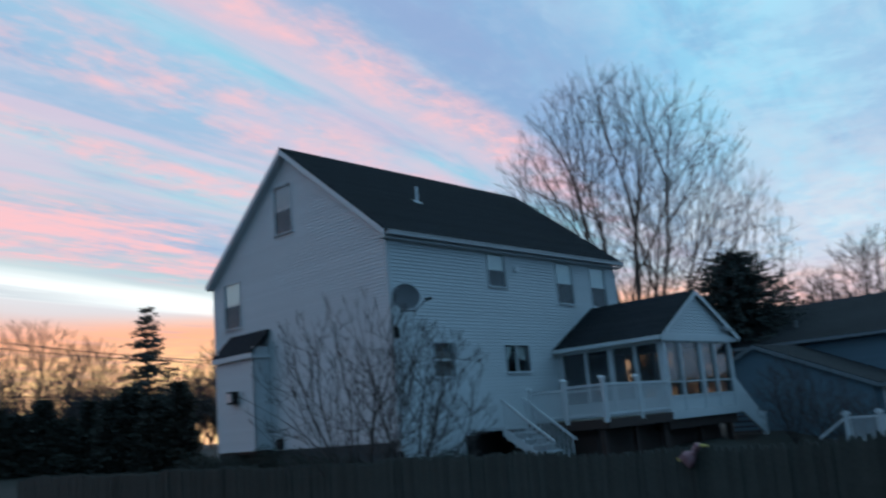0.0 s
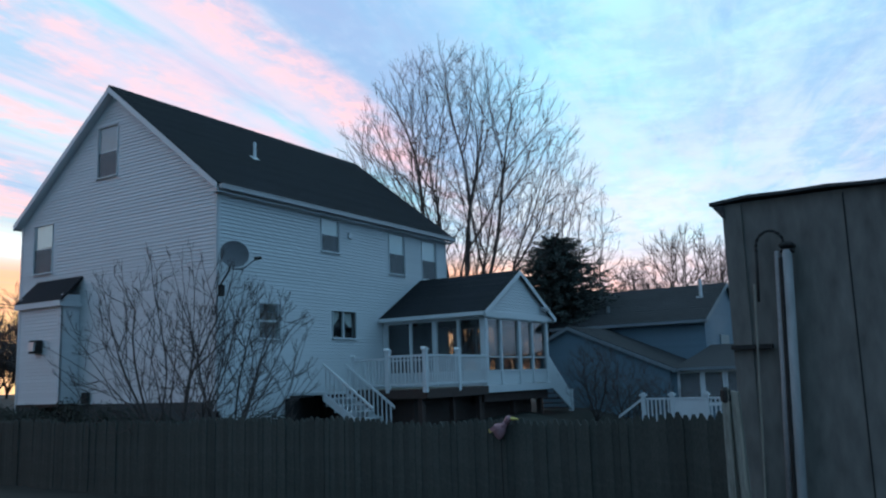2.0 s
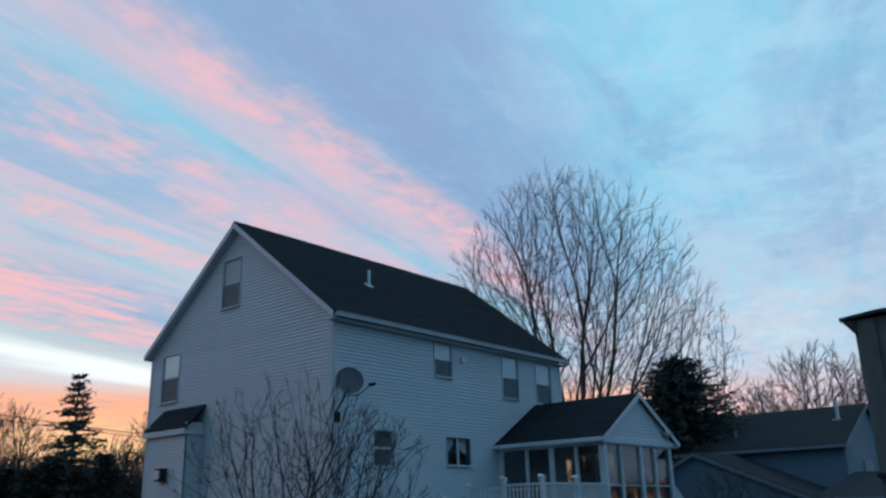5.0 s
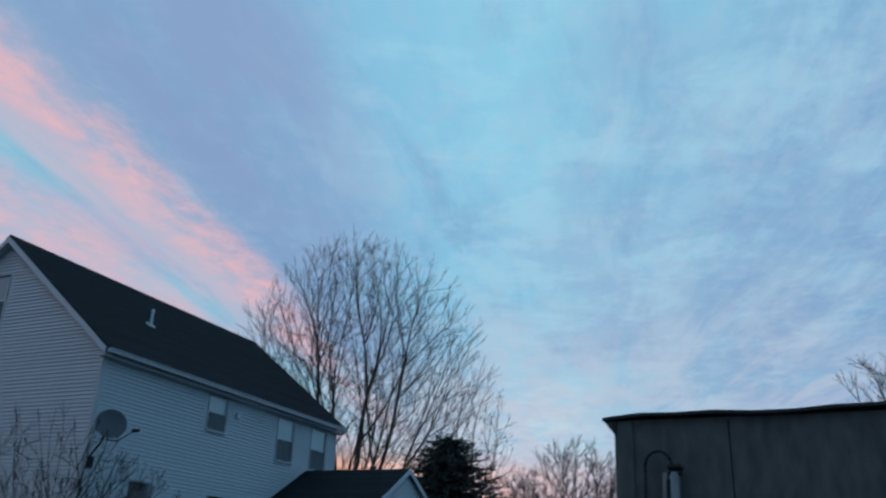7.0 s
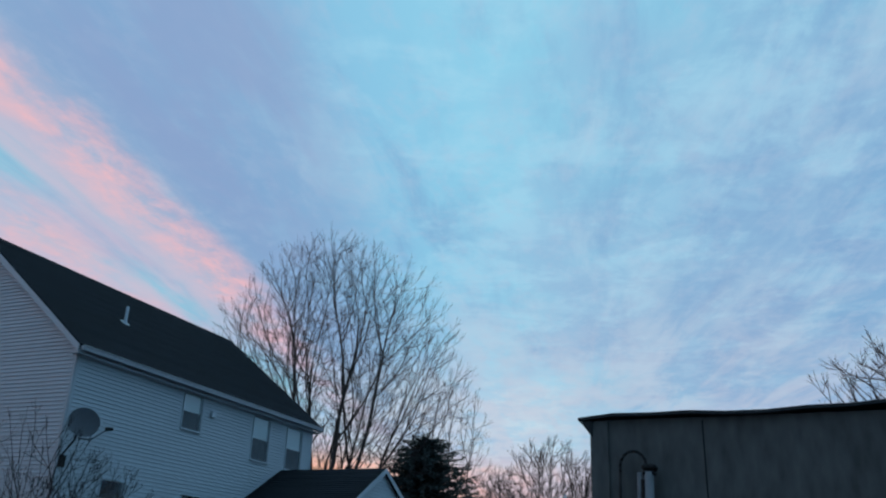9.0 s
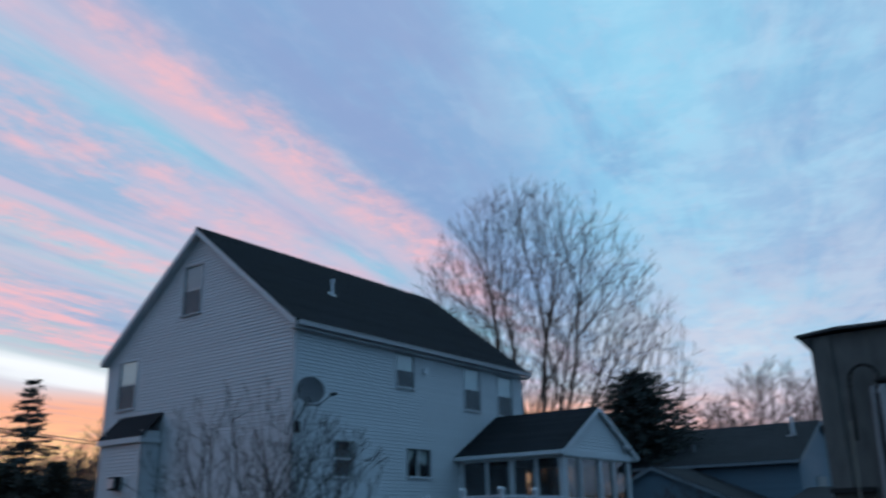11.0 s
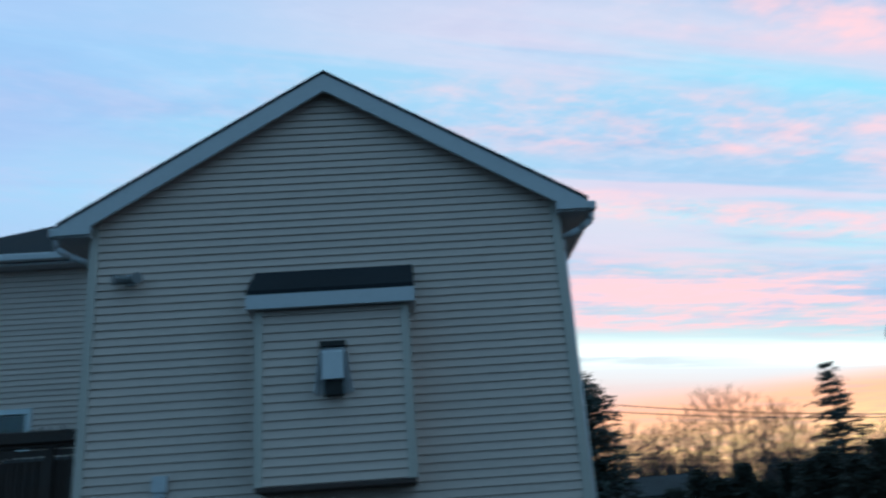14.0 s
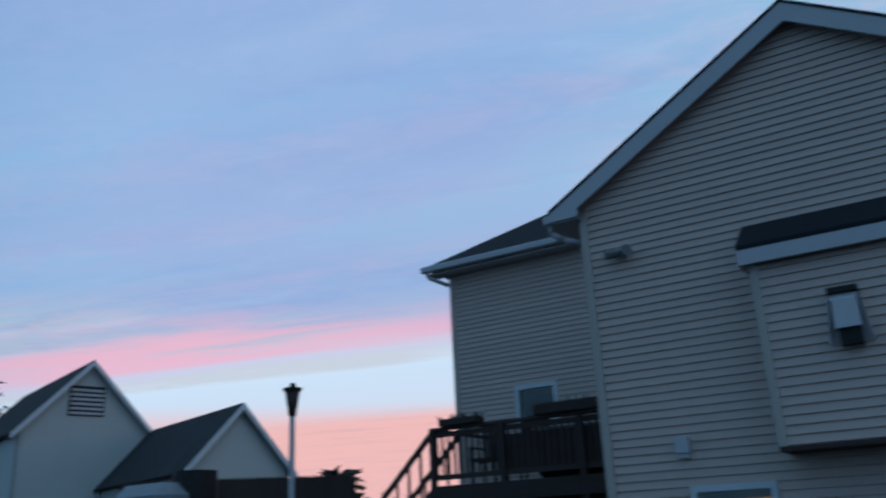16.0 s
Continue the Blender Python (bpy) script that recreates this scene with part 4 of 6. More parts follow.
    for x, out in ((b0, (-1, 0, 0)), (b1, (1, 0, 0))):
        c = Wall((x, yb, 0), (0, 1, 0), out, lambda z: (0, BY - yb), z0, z1 + 0.25)
        c.core("bump_side", "beige_siding", h, 0.06)
        part("corner_board", bars(c, (0, 0.08, z0, z1, 0.001, 0.03)), "beige_trim", h)
    for u in (0.0, b1 - b0 - 0.08):
        part("corner_board", bars(b, (u, u + 0.08, z0, z1, 0.001, 0.03)), "beige_trim", h)
    part("bump_floor", boxes(((b0 - 0.01, yb - 0.03, z0 - 0.05), (b1 + 0.01, BY, z0 - 0.002))), "dark_wood", h)
    part("bump_roof", prism(bmesh.new(), [(b0 - 0.1, yb - 0.13, 4.52), (b0 - 0.1, BY - 0.03, 4.93), (b0 - 0.1, BY - 0.03, 5.0), (b0 - 0.1, yb - 0.13, 4.59)], (b1 - b0 + 0.2, 0, 0)), "shingle", h, "small black shingle roof over the bump-out")
    part("bump_fascia", boxes(((b0 - 0.1, yb - 0.14, 4.36), (b1 + 0.1, yb - 0.11, 4.53)), ((b0 - 0.1, yb - 0.11, 4.36), (b0 - 0.07, BY - 0.03, 4.55)), ((b1 + 0.07, yb - 0.11, 4.36), (b1 + 0.1, BY - 0.03, 4.55)), ((b0 - 0.07, yb - 0.10, 4.37), (b1 + 0.07, BY - 0.03, 4.39))), "grey_trim", h, "pale fascia under the small roof")
    # direct-vent cap: a flared surround, a bright box, a dark throat under it
    uc = -0.825 - b0
    v = part("fireplace_vent", bars(b, (uc - 0.15, uc + 0.15, 3.34, 3.90, 0.02, 0.04)), "grey_trim", h, "metal fireplace vent cap")
    for sg in (-1, 1):
        pts = [b.at(uc + sg * 0.13, 3.84, 0.04), b.at(uc + sg * 0.15, 3.80, 0.12), b.at(uc + sg * 0.21, 3.34, 0.16), b.at(uc + sg * 0.17, 3.32, 0.04)]
        part("vent_wing", prism(bmesh.new(), pts, (sg * 0.012, 0, 0)), "grey_trim", v)
    part("vent_top", bars(b, (uc - 0.15, uc + 0.15, 3.865, 3.925, 0.04, 0.17)), "black_iron", v)
    part("vent_box", prism(bmesh.new(), [b.at(uc - 0.125, 3.48, 0.04), b.at(uc - 0.125, 3.48, 0.21), b.at(uc - 0.125, 3.79, 0.17), b.at(uc - 0.125, 3.86, 0.12), b.at(uc - 0.125, 3.86, 0.04)], (0.25, 0, 0)), "grey_trim", v, "bright metal vent box")
    part("vent_throat", bars(b, (uc - 0.105, uc + 0.105, 3.31, 3.479, 0.04, 0.16)), "black_iron", v)
    # flood light, outlet cover
    f = part("flood_light", bars(g, (-3.40 - BX0, -3.28 - BX0, 4.92, 5.06, 0.02, 0.06)), "grey_trim", h, "twin flood light, off")
    bm = tube(bmesh.new(), g.at(-3.36 - BX0, 4.99, 0.06), g.at(-3.52 - BX0, 4.97, 0.17), 0.05, 0.07)
    tube(bm, g.at(-3.32 - BX0, 4.99, 0.06), g.at(-3.22 - BX0, 4.97, 0.19), 0.05, 0.075)
    part("lamp_head", bm, "pole_grey", f)
    part("outlet_cover", bars(g, (-2.97 - BX0, -2.80 - BX0, 2.42, 2.60, 0.02, 0.09), (-2.95 - BX0, -2.82 - BX0, 2.36, 2.42, 0.02, 0.07)), "grey_trim", h, "pale exterior outlet cover")

    # main body, set back, taller
    yw, xl, ze = 15.0, -8.85, 7.12
    mw = [(-7.39 - xl, -6.65 - xl, 3.72, 4.28)]
    w = Wall((xl, yw, 0), (1, 0, 0), (0, -1, 0), lambda z: (0, BX0 - xl - 0.01), zb, ze - 0.2, (), mw)
    ww = w.core("wall", "beige_siding", h, label="rear wall of the main house, beige lapped siding")
    w.boards(ww, "beige_siding", 0.1016, lap=0.020, first=0.3, margin=0.09)
    part("corner_board", bars(w, (0, 0.09, zb, ze - 0.2, 0.001, 0.035)), "beige_trim", h)
    window(w, mw[0], h, "small window with pale trim above the deck", 0.0, w=0.09, split="", sky_veil=False)
    lw = Wall((xl, yw, 0), (0, 1, 0), (-1, 0, 0), lambda z: (0, 8.4), zb, ze - 0.2)
    lw.core("wall", "beige_siding", h)
    part("back_wall", boxes(((xl, yw + 8.4, zb), (BX0, yw + 8.5, ze - 0.2))), "beige_siding", h)
    part("inner_floor", boxes(((xl + 0.2, yw + 1.5, zb), (BX0, yw + 1.6, ze - 0.3))), "dark_room", h)
    k = 4.55
    zr = ze + 0.67 * k
    c0, c1, c2, c3 = (xl - 0.4, yw - 0.35, ze), (-0.6, yw - 0.35, ze), (-0.6, yw - 0.35 + 2 * k, ze), (xl - 0.4, yw - 0.35 + 2 * k, ze)
    r0, r1 = (xl - 0.4 + k, yw - 0.35 + k, zr), (-0.6, yw - 0.35 + k, zr)
    for quad in ([c0, c1, r1, r0], [c3, c2, r1, r0], [c0, r0, c3]):
        roof_slab("roof", quad, 0.1, h, label="dark shingle hip roof of the main house")
    part("gutter", boxes(((xl - 0.45, yw - 0.48, ze - 0.15), (BX0 - 0.4, yw - 0.351, ze - 0.02)), bevel=0.015), "grey_trim", h)
    part("soffit", boxes(((xl - 0.35, yw - 0.34, ze - 0.2), (BX0 - 0.3, yw, ze - 0.16))), "grey_trim", h)
    part("downspout", pipe(bmesh.new(), [(xl - 0.32, yw - 0.40, ze - 0.15), (xl - 0.30, yw - 0.38, ze - 0.26), (xl + 0.02, yw - 0.09, ze - 0.42)], 0.045), "grey_trim", h, smooth=True)
    return h


beige_house()


def dark_deck():
    d = thing("deck", "dark-stained wooden deck with a railing behind the beige house", "deck")
    x0, x1, y0, y1, zt, zd = -8.25, -3.98, 13.0, 14.95, 3.46, 2.45
    for i in range(int((y1 - y0) / 0.15)):
        part("deck_board", boxes(((x0, y0 + i * 0.15, zd - 0.04), (x1, y0 + i * 0.15 + 0.142, zd))), "dark_wood", d)
    part("rim_board", boxes(((x0, y0 - 0.05, zd - 0.3), (x1, y0 - 0.002, zd))), "dark_wood", d)
    part("rail", boxes(((x0, y0 - 0.04, zt - 0.05), (x1, y0 + 0.1, zt)), ((x0, y0, zt - 0.17), (x1, y0 + 0.04, zt - 0.08))), "dark_wood", d)
    part("rail", boxes(((x0, y0, zd + 0.1), (x1, y0 + 0.04, zd + 0.19))), "dark_wood", d)
    part("side_rail", boxes(((x0 - 0.02, y0 + 0.101, zt - 0.05), (x0 + 0.1, y1, zt))), "dark_wood", d)
    for x in (x0 + 0.05, x0 + 1.45, x0 + 2.9, x1 - 0.06):
        part("post", boxes(((x - 0.05, y0 - 0.045, 0.0), (x + 0.05, y0 + 0.05, zt - 0.051))), "dark_wood", d)
    n = int((x1 - x0) / 0.12)
    for i in range(1, n):
        x = x0 + i * (x1 - x0) / n
        part("baluster", boxes(((x - 0.022, y0 + 0.005, zd + 0.19), (x + 0.02, y0 + 0.035, zt - 0.17))), "dark_wood", d)
    part("privacy_panel", boxes(((x0 + 1.5, y0 + 0.05, zd + 0.19), (x1 - 0.1, y0 + 0.07, zt - 0.24))), "dark_wood", d, "dark board panel behind the balusters")
    part("skirt", boxes(((x0, y0 + 0.3, 0.0), (x1, y0 + 0.34, zd - 0.1))), "dark_wood", d)
    # planter boxes hung on the rail
    for xa, xb, za in ((x0 + 0.25, x0 + 1.05, 0.13), (x1 - 2.15, x1 - 0.1, 0.19)):
        pl = part("planter", boxes(((xa, y0 - 0.12, zt), (xb, y0 + 0.16, zt + za)), bevel=0.02), "dark_wood", d, "dark planter box on the rail")
        bm = bmesh.new()
        rn = random.Random(int(xa * 100))
        for i in range(46):
            c = Vector((rn.uniform(xa, xb), y0 + rn.uniform(-0.12, 0.16), zt + za - 0.01))
            e = c + Vector((rn.gauss(0, 0.06), rn.gauss(0, 0.06), rn.uniform(0.03, 0.10)))
            tube(bm, c, e, 0.012, 0.004, 4)
        part("dead_stems", bm, "twig", pl)["kind"] = "stuff"
    # stairs going down past the end of the deck
    for yy in (y0 + 0.02, y0 + 0.95):
        part("stair_rail", prism(bmesh.new(), [(x0, yy, zt - 0.02), (x0 - 2.0, yy, zt - 1.95), (x0 - 2.0, yy, zt - 2.08), (x0, yy, zt - 0.15)], (0, 0.06, 0)), "dark_wood", d)
        part("stringer", prism(bmesh.new(), [(x0, yy, zd), (x0 - 2.5, yy, 0.05), (x0 - 2.5, yy, -0.2), (x0, yy, zd - 0.3)], (0, 0.05, 0)), "dark_wood", d)
        for i in range(1, 8):
            x = x0 - i * 0.26
            z = zt - 0.12 - i * 0.25
            part("baluster", boxes(((x - 0.02, yy + 0.01, z - 0.85), (x + 0.02, yy + 0.05, z))), "dark_wood", d)
    for i in range(11):
        part("step", boxes(((x0 - 0.26 - i * 0.23, y0 + 0.08, zd - 0.24 - i * 0.21), (x0 + 0.02 - i * 0.23, y0 + 0.94, zd - 0.20 - i * 0.21))), "dark_wood", d)
    return d


dark_deck()


def deck_furniture():
    """Dark patio chairs and a covered table behind the railing."""
    zd = 2.45
    ch = thing("patio_chair", "dark patio chair with a high slatted back on the deck", "chair", "patio chairs", at=(-7.4, 13.6, zd))
    part("seat", boxes(((-0.26, -0.26, 0.40), (0.26, 0.26, 0.45)), bevel=0.01), "dark_wood", ch)
    for i in range(5):
        part("back_slat", boxes(((-0.25 + i * 0.105, 0.24, 0.46), (-0.17 + i * 0.105, 0.265, 1.02))), "dark_wood", ch)
    part("back_rail", boxes(((-0.27, 0.235, 1.02), (0.27, 0.27, 1.09))), "dark_wood", ch)
    for x in (-0.25, 0.21):
        for y in (-0.25, 0.21):
            part("leg", boxes(((x, y, 0.0), (x + 0.04, y + 0.04, 0.40))), "dark_wood", ch)
        part("armrest", boxes(((x - 0.01, -0.26, 0.62), (x + 0.05, 0.24, 0.655)), ((x, -0.25, 0.45), (x + 0.04, -0.21, 0.62))), "dark_wood", ch)
    copy_thing(ch, pose(-6.55, 13.75, zd, 0, 0, 14))
    copy_thing(ch, pose(-4.45, 13.7, zd, 0, 0, -20))
    t = thing("covered_table", "patio table under a dark cover on the deck", "table", at=(-5.5, 13.8, zd))
    bm = bmesh.new()
    box(bm, (-0.75, -0.5, 0.02), (0.75, 0.5, 0.86), 0.10)
    for v in bm.verts:
        k = 1 - v.co.z / 0.86
        v.co.x *= 1 + 0.12 * k + 0.03 * math.sin(v.co.y * 9)
        v.co.y *= 1 + 0.14 * k
    part("cover", bm, "cover_black", t)


deck_furniture()
# ---------------------------------------------------------------- blue house
def blue_house():
    h = thing("house", "blue-sided low house with grey shingle roofs and a gabled front wing", "house")
    x0, x1, y0, y1, ze, zr, xm = 34.3, 41.7, 8.95, 15.6, 3.70, 5.36, 38.0
    w = Wall((x0, y1, 0), (0, -1, 0), (-1, 0, 0), lambda z: (0, y1 - y0), -1.2, ze)
    ww = w.core("wall", "blue_siding", h)
    w.boards(ww, "blue_siding", 0.125, lap=0.012, first=1.2)
    g = Wall((x0, y0, 0), (1, 0, 0), (0, -1, 0), gable_outline(0, x1 - x0, ze, zr), -1.2, zr - 0.05, (ze,))
    gw = g.core("wall", "blue_siding", h)
    g.boards(gw, "blue_siding", 0.125, lap=0.012, first=1.2)
    part("back_wall", boxes(((x1 - 0.1, y0, -1.2), (x1, y1, ze)), ((x0, y1, -1.2), (x1, y1 + 0.1, ze))), "blue_siding", h)
    for xa, sg in ((x0 - 0.3, 1), (x1 + 0.3, -1)):
        r = roof_slab("roof", [(xa, y0 - 0.15, ze), (xm, y0 - 0.15, zr + 0.1), (xm, y1 + 0.2, zr + 0.1), (xa, y1 + 0.2, ze)], 0.12, h, "shingle_grey", "grey shingle roof slope")
        if sg == 1:
            shingles(r, (xa, y0 - 0.15, ze), (xm, y0 - 0.15, zr + 0.1), (0, y1 - y0 + 0.35, 0), 16, "shingle_grey")
        part("rake_board", prism(bmesh.new(), [(xa, y0 - 0.15, ze - 0.02), (xm, y0 - 0.15, zr + 0.08), (xm, y0 - 0.15, zr - 0.08), (xa, y0 - 0.15, ze - 0.18)], (0, -0.03, 0)), "blue_trim", h)
    part("gutter", boxes(((x0 - 0.42, y0 - 0.15, ze - 0.14), (x0 - 0.301, y1, ze - 0.02))), "blue_trim", h)
    part("fascia", boxes(((x0 - 0.3, y0 - 0.1, ze - 0.16), (x0 - 0.001, y1, ze - 0.125))), "blue_trim", h)
    bm = tube(bmesh.new(), (36.6, 9.6, 4.6), (36.6, 9.6, 5.55), 0.07, 0.07)
    box(bm, (36.35, 9.45, 4.72), (36.8, 9.75, 4.80))
    part("vent_pipe", bm, "metal_vent", h, "white plumbing vent pipe")
    part("vent_pipe", tube(bmesh.new(), (35.4, 13.4, 4.2), (35.4, 13.4, 4.6), 0.09, 0.09), "pole_grey", h)
    part("window", boxes(((36.6, y0 - 0.06, 2.2), (38.0, y0 - 0.001, 3.15)), bevel=0.02), "grey_shade", h, "window with closed pale shutters")
    # front wing: gable toward the yard, a run of windows under its eave
    a0, ya, yc, yb, wz, wr = 30.0, 9.17, 12.98, 16.8, 1.78, 3.42
    full = gable_outline(0, yb - ya, wz, wr)
    cut = 14.2                                     # the wing stops short on its far side
    zc = wz + (wr - wz) * (yb - cut) / (yb - yc)
    gg = Wall((a0, yb, 0), (0, -1, 0), (-1, 0, 0), lambda z: (max(full(z)[0], yb - cut), full(z)[1]), -1.2, wr - 0.03, (wz, zc))
    gk = gg.core("wing_wall", "blue_siding", h)
    gg.boards(gk, "blue_siding", 0.125, lap=0.012, first=-1.0)
    sw = Wall((a0, ya, 0), (1, 0, 0), (0, -1, 0), lambda z: (0, x0 - a0), -1.2, wz)
    sk = sw.core("wing_wall", "blue_siding", h)
    sw.boards(sk, "blue_siding", 0.125, lap=0.012, first=-1.0)
    # lean-to sunroom beside the wing: windows toward the yard under a low roof
    sx, sy, st = 30.2, 5.75, 1.70
    holes = [(0.27, 0.98, 0.55, 1.58), (1.15, 1.76, 0.55, 1.58), (1.94, 2.62, 0.55, 1.58)]
    sn = Wall((sx, 9.16, 0), (0, -1, 0), (-1, 0, 0), lambda z: (0, 9.16 - sy), -1.2, st, (), holes)
    sq = sn.core("sunroom_wall", "blue_siding", h)
    sn.boards(sq, "blue_siding", 0.125, lap=0.012, first=-1.0)
    for q in holes:
        window(sn, q, h, "wide dark window with white casing", 0.0, w=0.08, split="", sill=True)
    part("sunroom_wall", prism(bmesh.new(), [(sx + 0.12, sy, -1.2), (x0, sy, -1.2), (x0, sy, 2.5), (sx + 0.12, sy, 1.68)], (0, 0.1, 0)), "blue_siding", h)
    part("sunroom_wall", boxes(((x0 - 0.1, sy + 0.1, -1.2), (x0, y0 - 0.03, 2.52))), "blue_siding", h)
    part("inner_wall", boxes(((sx + 1.5, sy + 0.12, -1.2), (sx + 1.6, ya - 0.03, 1.9))), "dark_room", h, "added inner wall coloured dark like an unlit room")
    r = roof_slab("roof", [(sx - 0.25, sy - 0.2, 1.78), (x0, sy - 0.2, 2.66), (x0, y0 - 0.2, 2.66), (sx - 0.25, y0 + 0.05, 1.78)], 0.08, h, "shingle_grey", "low shingle roof of the sunroom")
    part("gutter", boxes(((sx - 0.35, sy - 0.2, 1.68), (sx - 0.255, ya - 0.37, 1.77))), "blue_trim", h)
    for y_, wz, sg in ((ya - 0.25, wz, 1), (cut + 0.25, zc - 0.06, -1)):
        r = roof_slab("roof", [(a0 - 0.15, y_, wz - 0.02), (a0 - 0.15, yc, wr + 0.08), (x0, yc, wr + 0.08), (x0, y_, wz - 0.02)], 0.1, h, "shingle_grey", "grey shingle roof of the wing")
        if sg == 1:
            shingles(r, (a0 - 0.15, y_, wz - 0.02), (a0 - 0.15, yc, wr + 0.08), (x0 - a0 + 0.1, 0, 0), 14, "shingle_grey")
        part("wing_rake", prism(bmesh.new(), [(a0 - 0.15, y_, wz - 0.04), (a0 - 0.15, yc, wr + 0.06), (a0 - 0.15, yc, wr - 0.08), (a0 - 0.15, y_, wz - 0.18)], (-0.03, 0, 0)), "blue_trim", h)
    part("gutter", boxes(((a0 - 0.15, ya - 0.36, 1.64), (x0, ya - 0.251, 1.75))), "blue_trim", h)


blue_house()


def white_rail_deck():
    d = thing("deck", "low deck with a white baluster railing by the blue house", "deck")
    x, y0, y1, zt = 26.0, 5.2, 8.86, 0.86
    part("deck_floor", boxes(((x, y0, -0.12), (29.9, y1, -0.02))), "old_timber", d)
    for y in (y0, 6.9, 7.95, y1):
        o = part("post", boxes(((x - 0.06, y - 0.06, -0.7), (x + 0.06, y + 0.06, zt + 0.06)), bevel=0.006), "white_trim", d)
        part("post_cap", boxes(((x - 0.1, y - 0.1, zt + 0.06), (x + 0.1, y + 0.1, zt + 0.12)), ((x - 0.05, y - 0.05, zt + 0.12), (x + 0.05, y + 0.05, zt + 0.17))), "white_trim", o)
    part("rail", boxes(((x - 0.045, y0, zt - 0.06), (x + 0.045, y1, zt))), "white_trim", d)
    part("rail", boxes(((x - 0.03, y0, 0.06), (x + 0.03, y1, 0.11))), "white_trim", d)
    n = int((y1 - y0) / 0.13)
    for i in range(1, n):
        y = y0 + i * (y1 - y0) / n
        if 6.9 < y < 7.95:
            continue
        part("baluster", boxes(((x - 0.02, y - 0.02, 0.11), (x + 0.02, y + 0.02, zt - 0.06))), "white_trim", d)
    part("rail_panel", boxes(((x - 0.02, 6.96, 0.11), (x + 0.02, 7.89, zt - 0.06))), "white_trim", d, "white cloth hung over the rail")
    part("stair_rail", prism(bmesh.new(), [(x, y1 + 0.06, zt), (x, y1 + 0.06, zt - 0.08), (x, y1 + 0.85, zt - 0.62), (x, y1 + 0.85, zt - 0.54)], (0.06, 0, 0)), "white_trim", d)
    part("stringer", prism(bmesh.new(), [(x, y1 + 0.06, 0.0), (x, y1 + 0.06, -0.2), (x, y1 + 0.9, -0.75), (x, y1 + 0.9, -0.55)], (0.06, 0, 0)), "white_trim", d)


white_rail_deck()


# ---------------------------------------------------------------- fence
def fence():
    f = thing("stockade_fence", "weathered grey stockade fence of narrow pointed pickets", "fence")
    x, top = 9.0, 1.17
    rnd = random.Random(5)
    meshes = []
    for k in range(5):
        bm = bmesh.new()
        w, t = 0.093, 0.022
        hgt = 1.25 + 0.03 * k
        tip = rnd.uniform(-0.008, 0.008)
        prof = [(-w / 2, 0), (w / 2, 0), (w / 2, hgt - 0.075), (tip + 0.014, hgt), (tip - 0.014, hgt), (-w / 2, hgt - 0.075)]
        prism(bm, [(-0.004, a, b) for a, b in prof], (t, 0, 0))
        me = bpy.data.meshes.new("picket")
        bm.to_mesh(me)
        bm.free()
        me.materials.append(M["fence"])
        meshes.append((me, hgt))
    y = -9.0
    while y < 25.0:
        me, hgt = rnd.choice(meshes)
        ob = new("picket", me)
        ob.parent = f
        wave = 0.03 * math.sin(y * 0.9) + 0.02 * math.sin(y * 2.7 + 1)
        ob.location = (x + rnd.uniform(-0.006, 0.006), y, top - hgt + wave + rnd.uniform(-0.02, 0.02))
        ob.rotation_euler = (rnd.uniform(-0.006, 0.006), rnd.uniform(-0.01, 0.01), rnd.uniform(-0.04, 0.04))
        y += 0.0865 + rnd.uniform(-0.002, 0.004)
    for z in (0.2, 0.85):
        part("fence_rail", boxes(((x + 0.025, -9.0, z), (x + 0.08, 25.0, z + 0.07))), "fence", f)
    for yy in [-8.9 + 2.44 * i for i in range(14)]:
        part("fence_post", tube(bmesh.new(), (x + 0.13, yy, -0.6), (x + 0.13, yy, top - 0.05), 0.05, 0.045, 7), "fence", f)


fence()


def ornament():
    """Small faded pink plastic bird on a stake at the fence."""
    o = thing("lawn_ornament", "faded pink plastic bird ornament with a yellow beak at the fence", "ornament", at=(8.93, 4.80, 1.02))
    bm = bmesh.new()
    bmesh.ops.create_uvsphere(bm, u_segments=14, v_segments=10, radius=1)
    for v in bm.verts:
        x, y, z = v.co
        v.co = Vector((0.05 * x, 0.085 * y * (1 + 0.25 * z) + 0.02, 0.095 * z + 0.015 * y * y))
    part("body", bm, "pink", o, smooth=True)
    part("neck", pipe(bmesh.new(), [(0, -0.02, 0.04), (0, -0.07, 0.10), (0, -0.10, 0.135)], 0.035, 10), "pink", o, smooth=True)
    bm = bmesh.new()
    bmesh.ops.create_uvsphere(bm, u_segments=12, v_segments=8, radius=0.042, matrix=Matrix.Translation((0, -0.11, 0.145)))
    part("head", bm, "pink", o, smooth=True)
    part("beak", tube(bmesh.new(), (0, -0.13, 0.15), (0, -0.235, 0.14), 0.022, 0.010, 8), "yellow", o, "yellow beak")
    part("wing", prism(bmesh.new(), [(-0.05, 0.0, 0.03), (-0.05, 0.1, 0.0), (-0.05, 0.12, 0.03), (-0.05, 0.05, 0.07)], (-0.012, 0, 0)), "pink", o)
    part("tail", prism(bmesh.new(), [(-0.01, 0.08, 0.0), (-0.01, 0.16, 0.03), (-0.01, 0.15, -0.02)], (0.02, 0, 0)), "yellow", o)
    part("stake", tube(bmesh.new(), (0, 0.0, -0.08), (0, 0.0, -1.0), 0.006, 0.006, 6), "black_iron", o)


ornament()


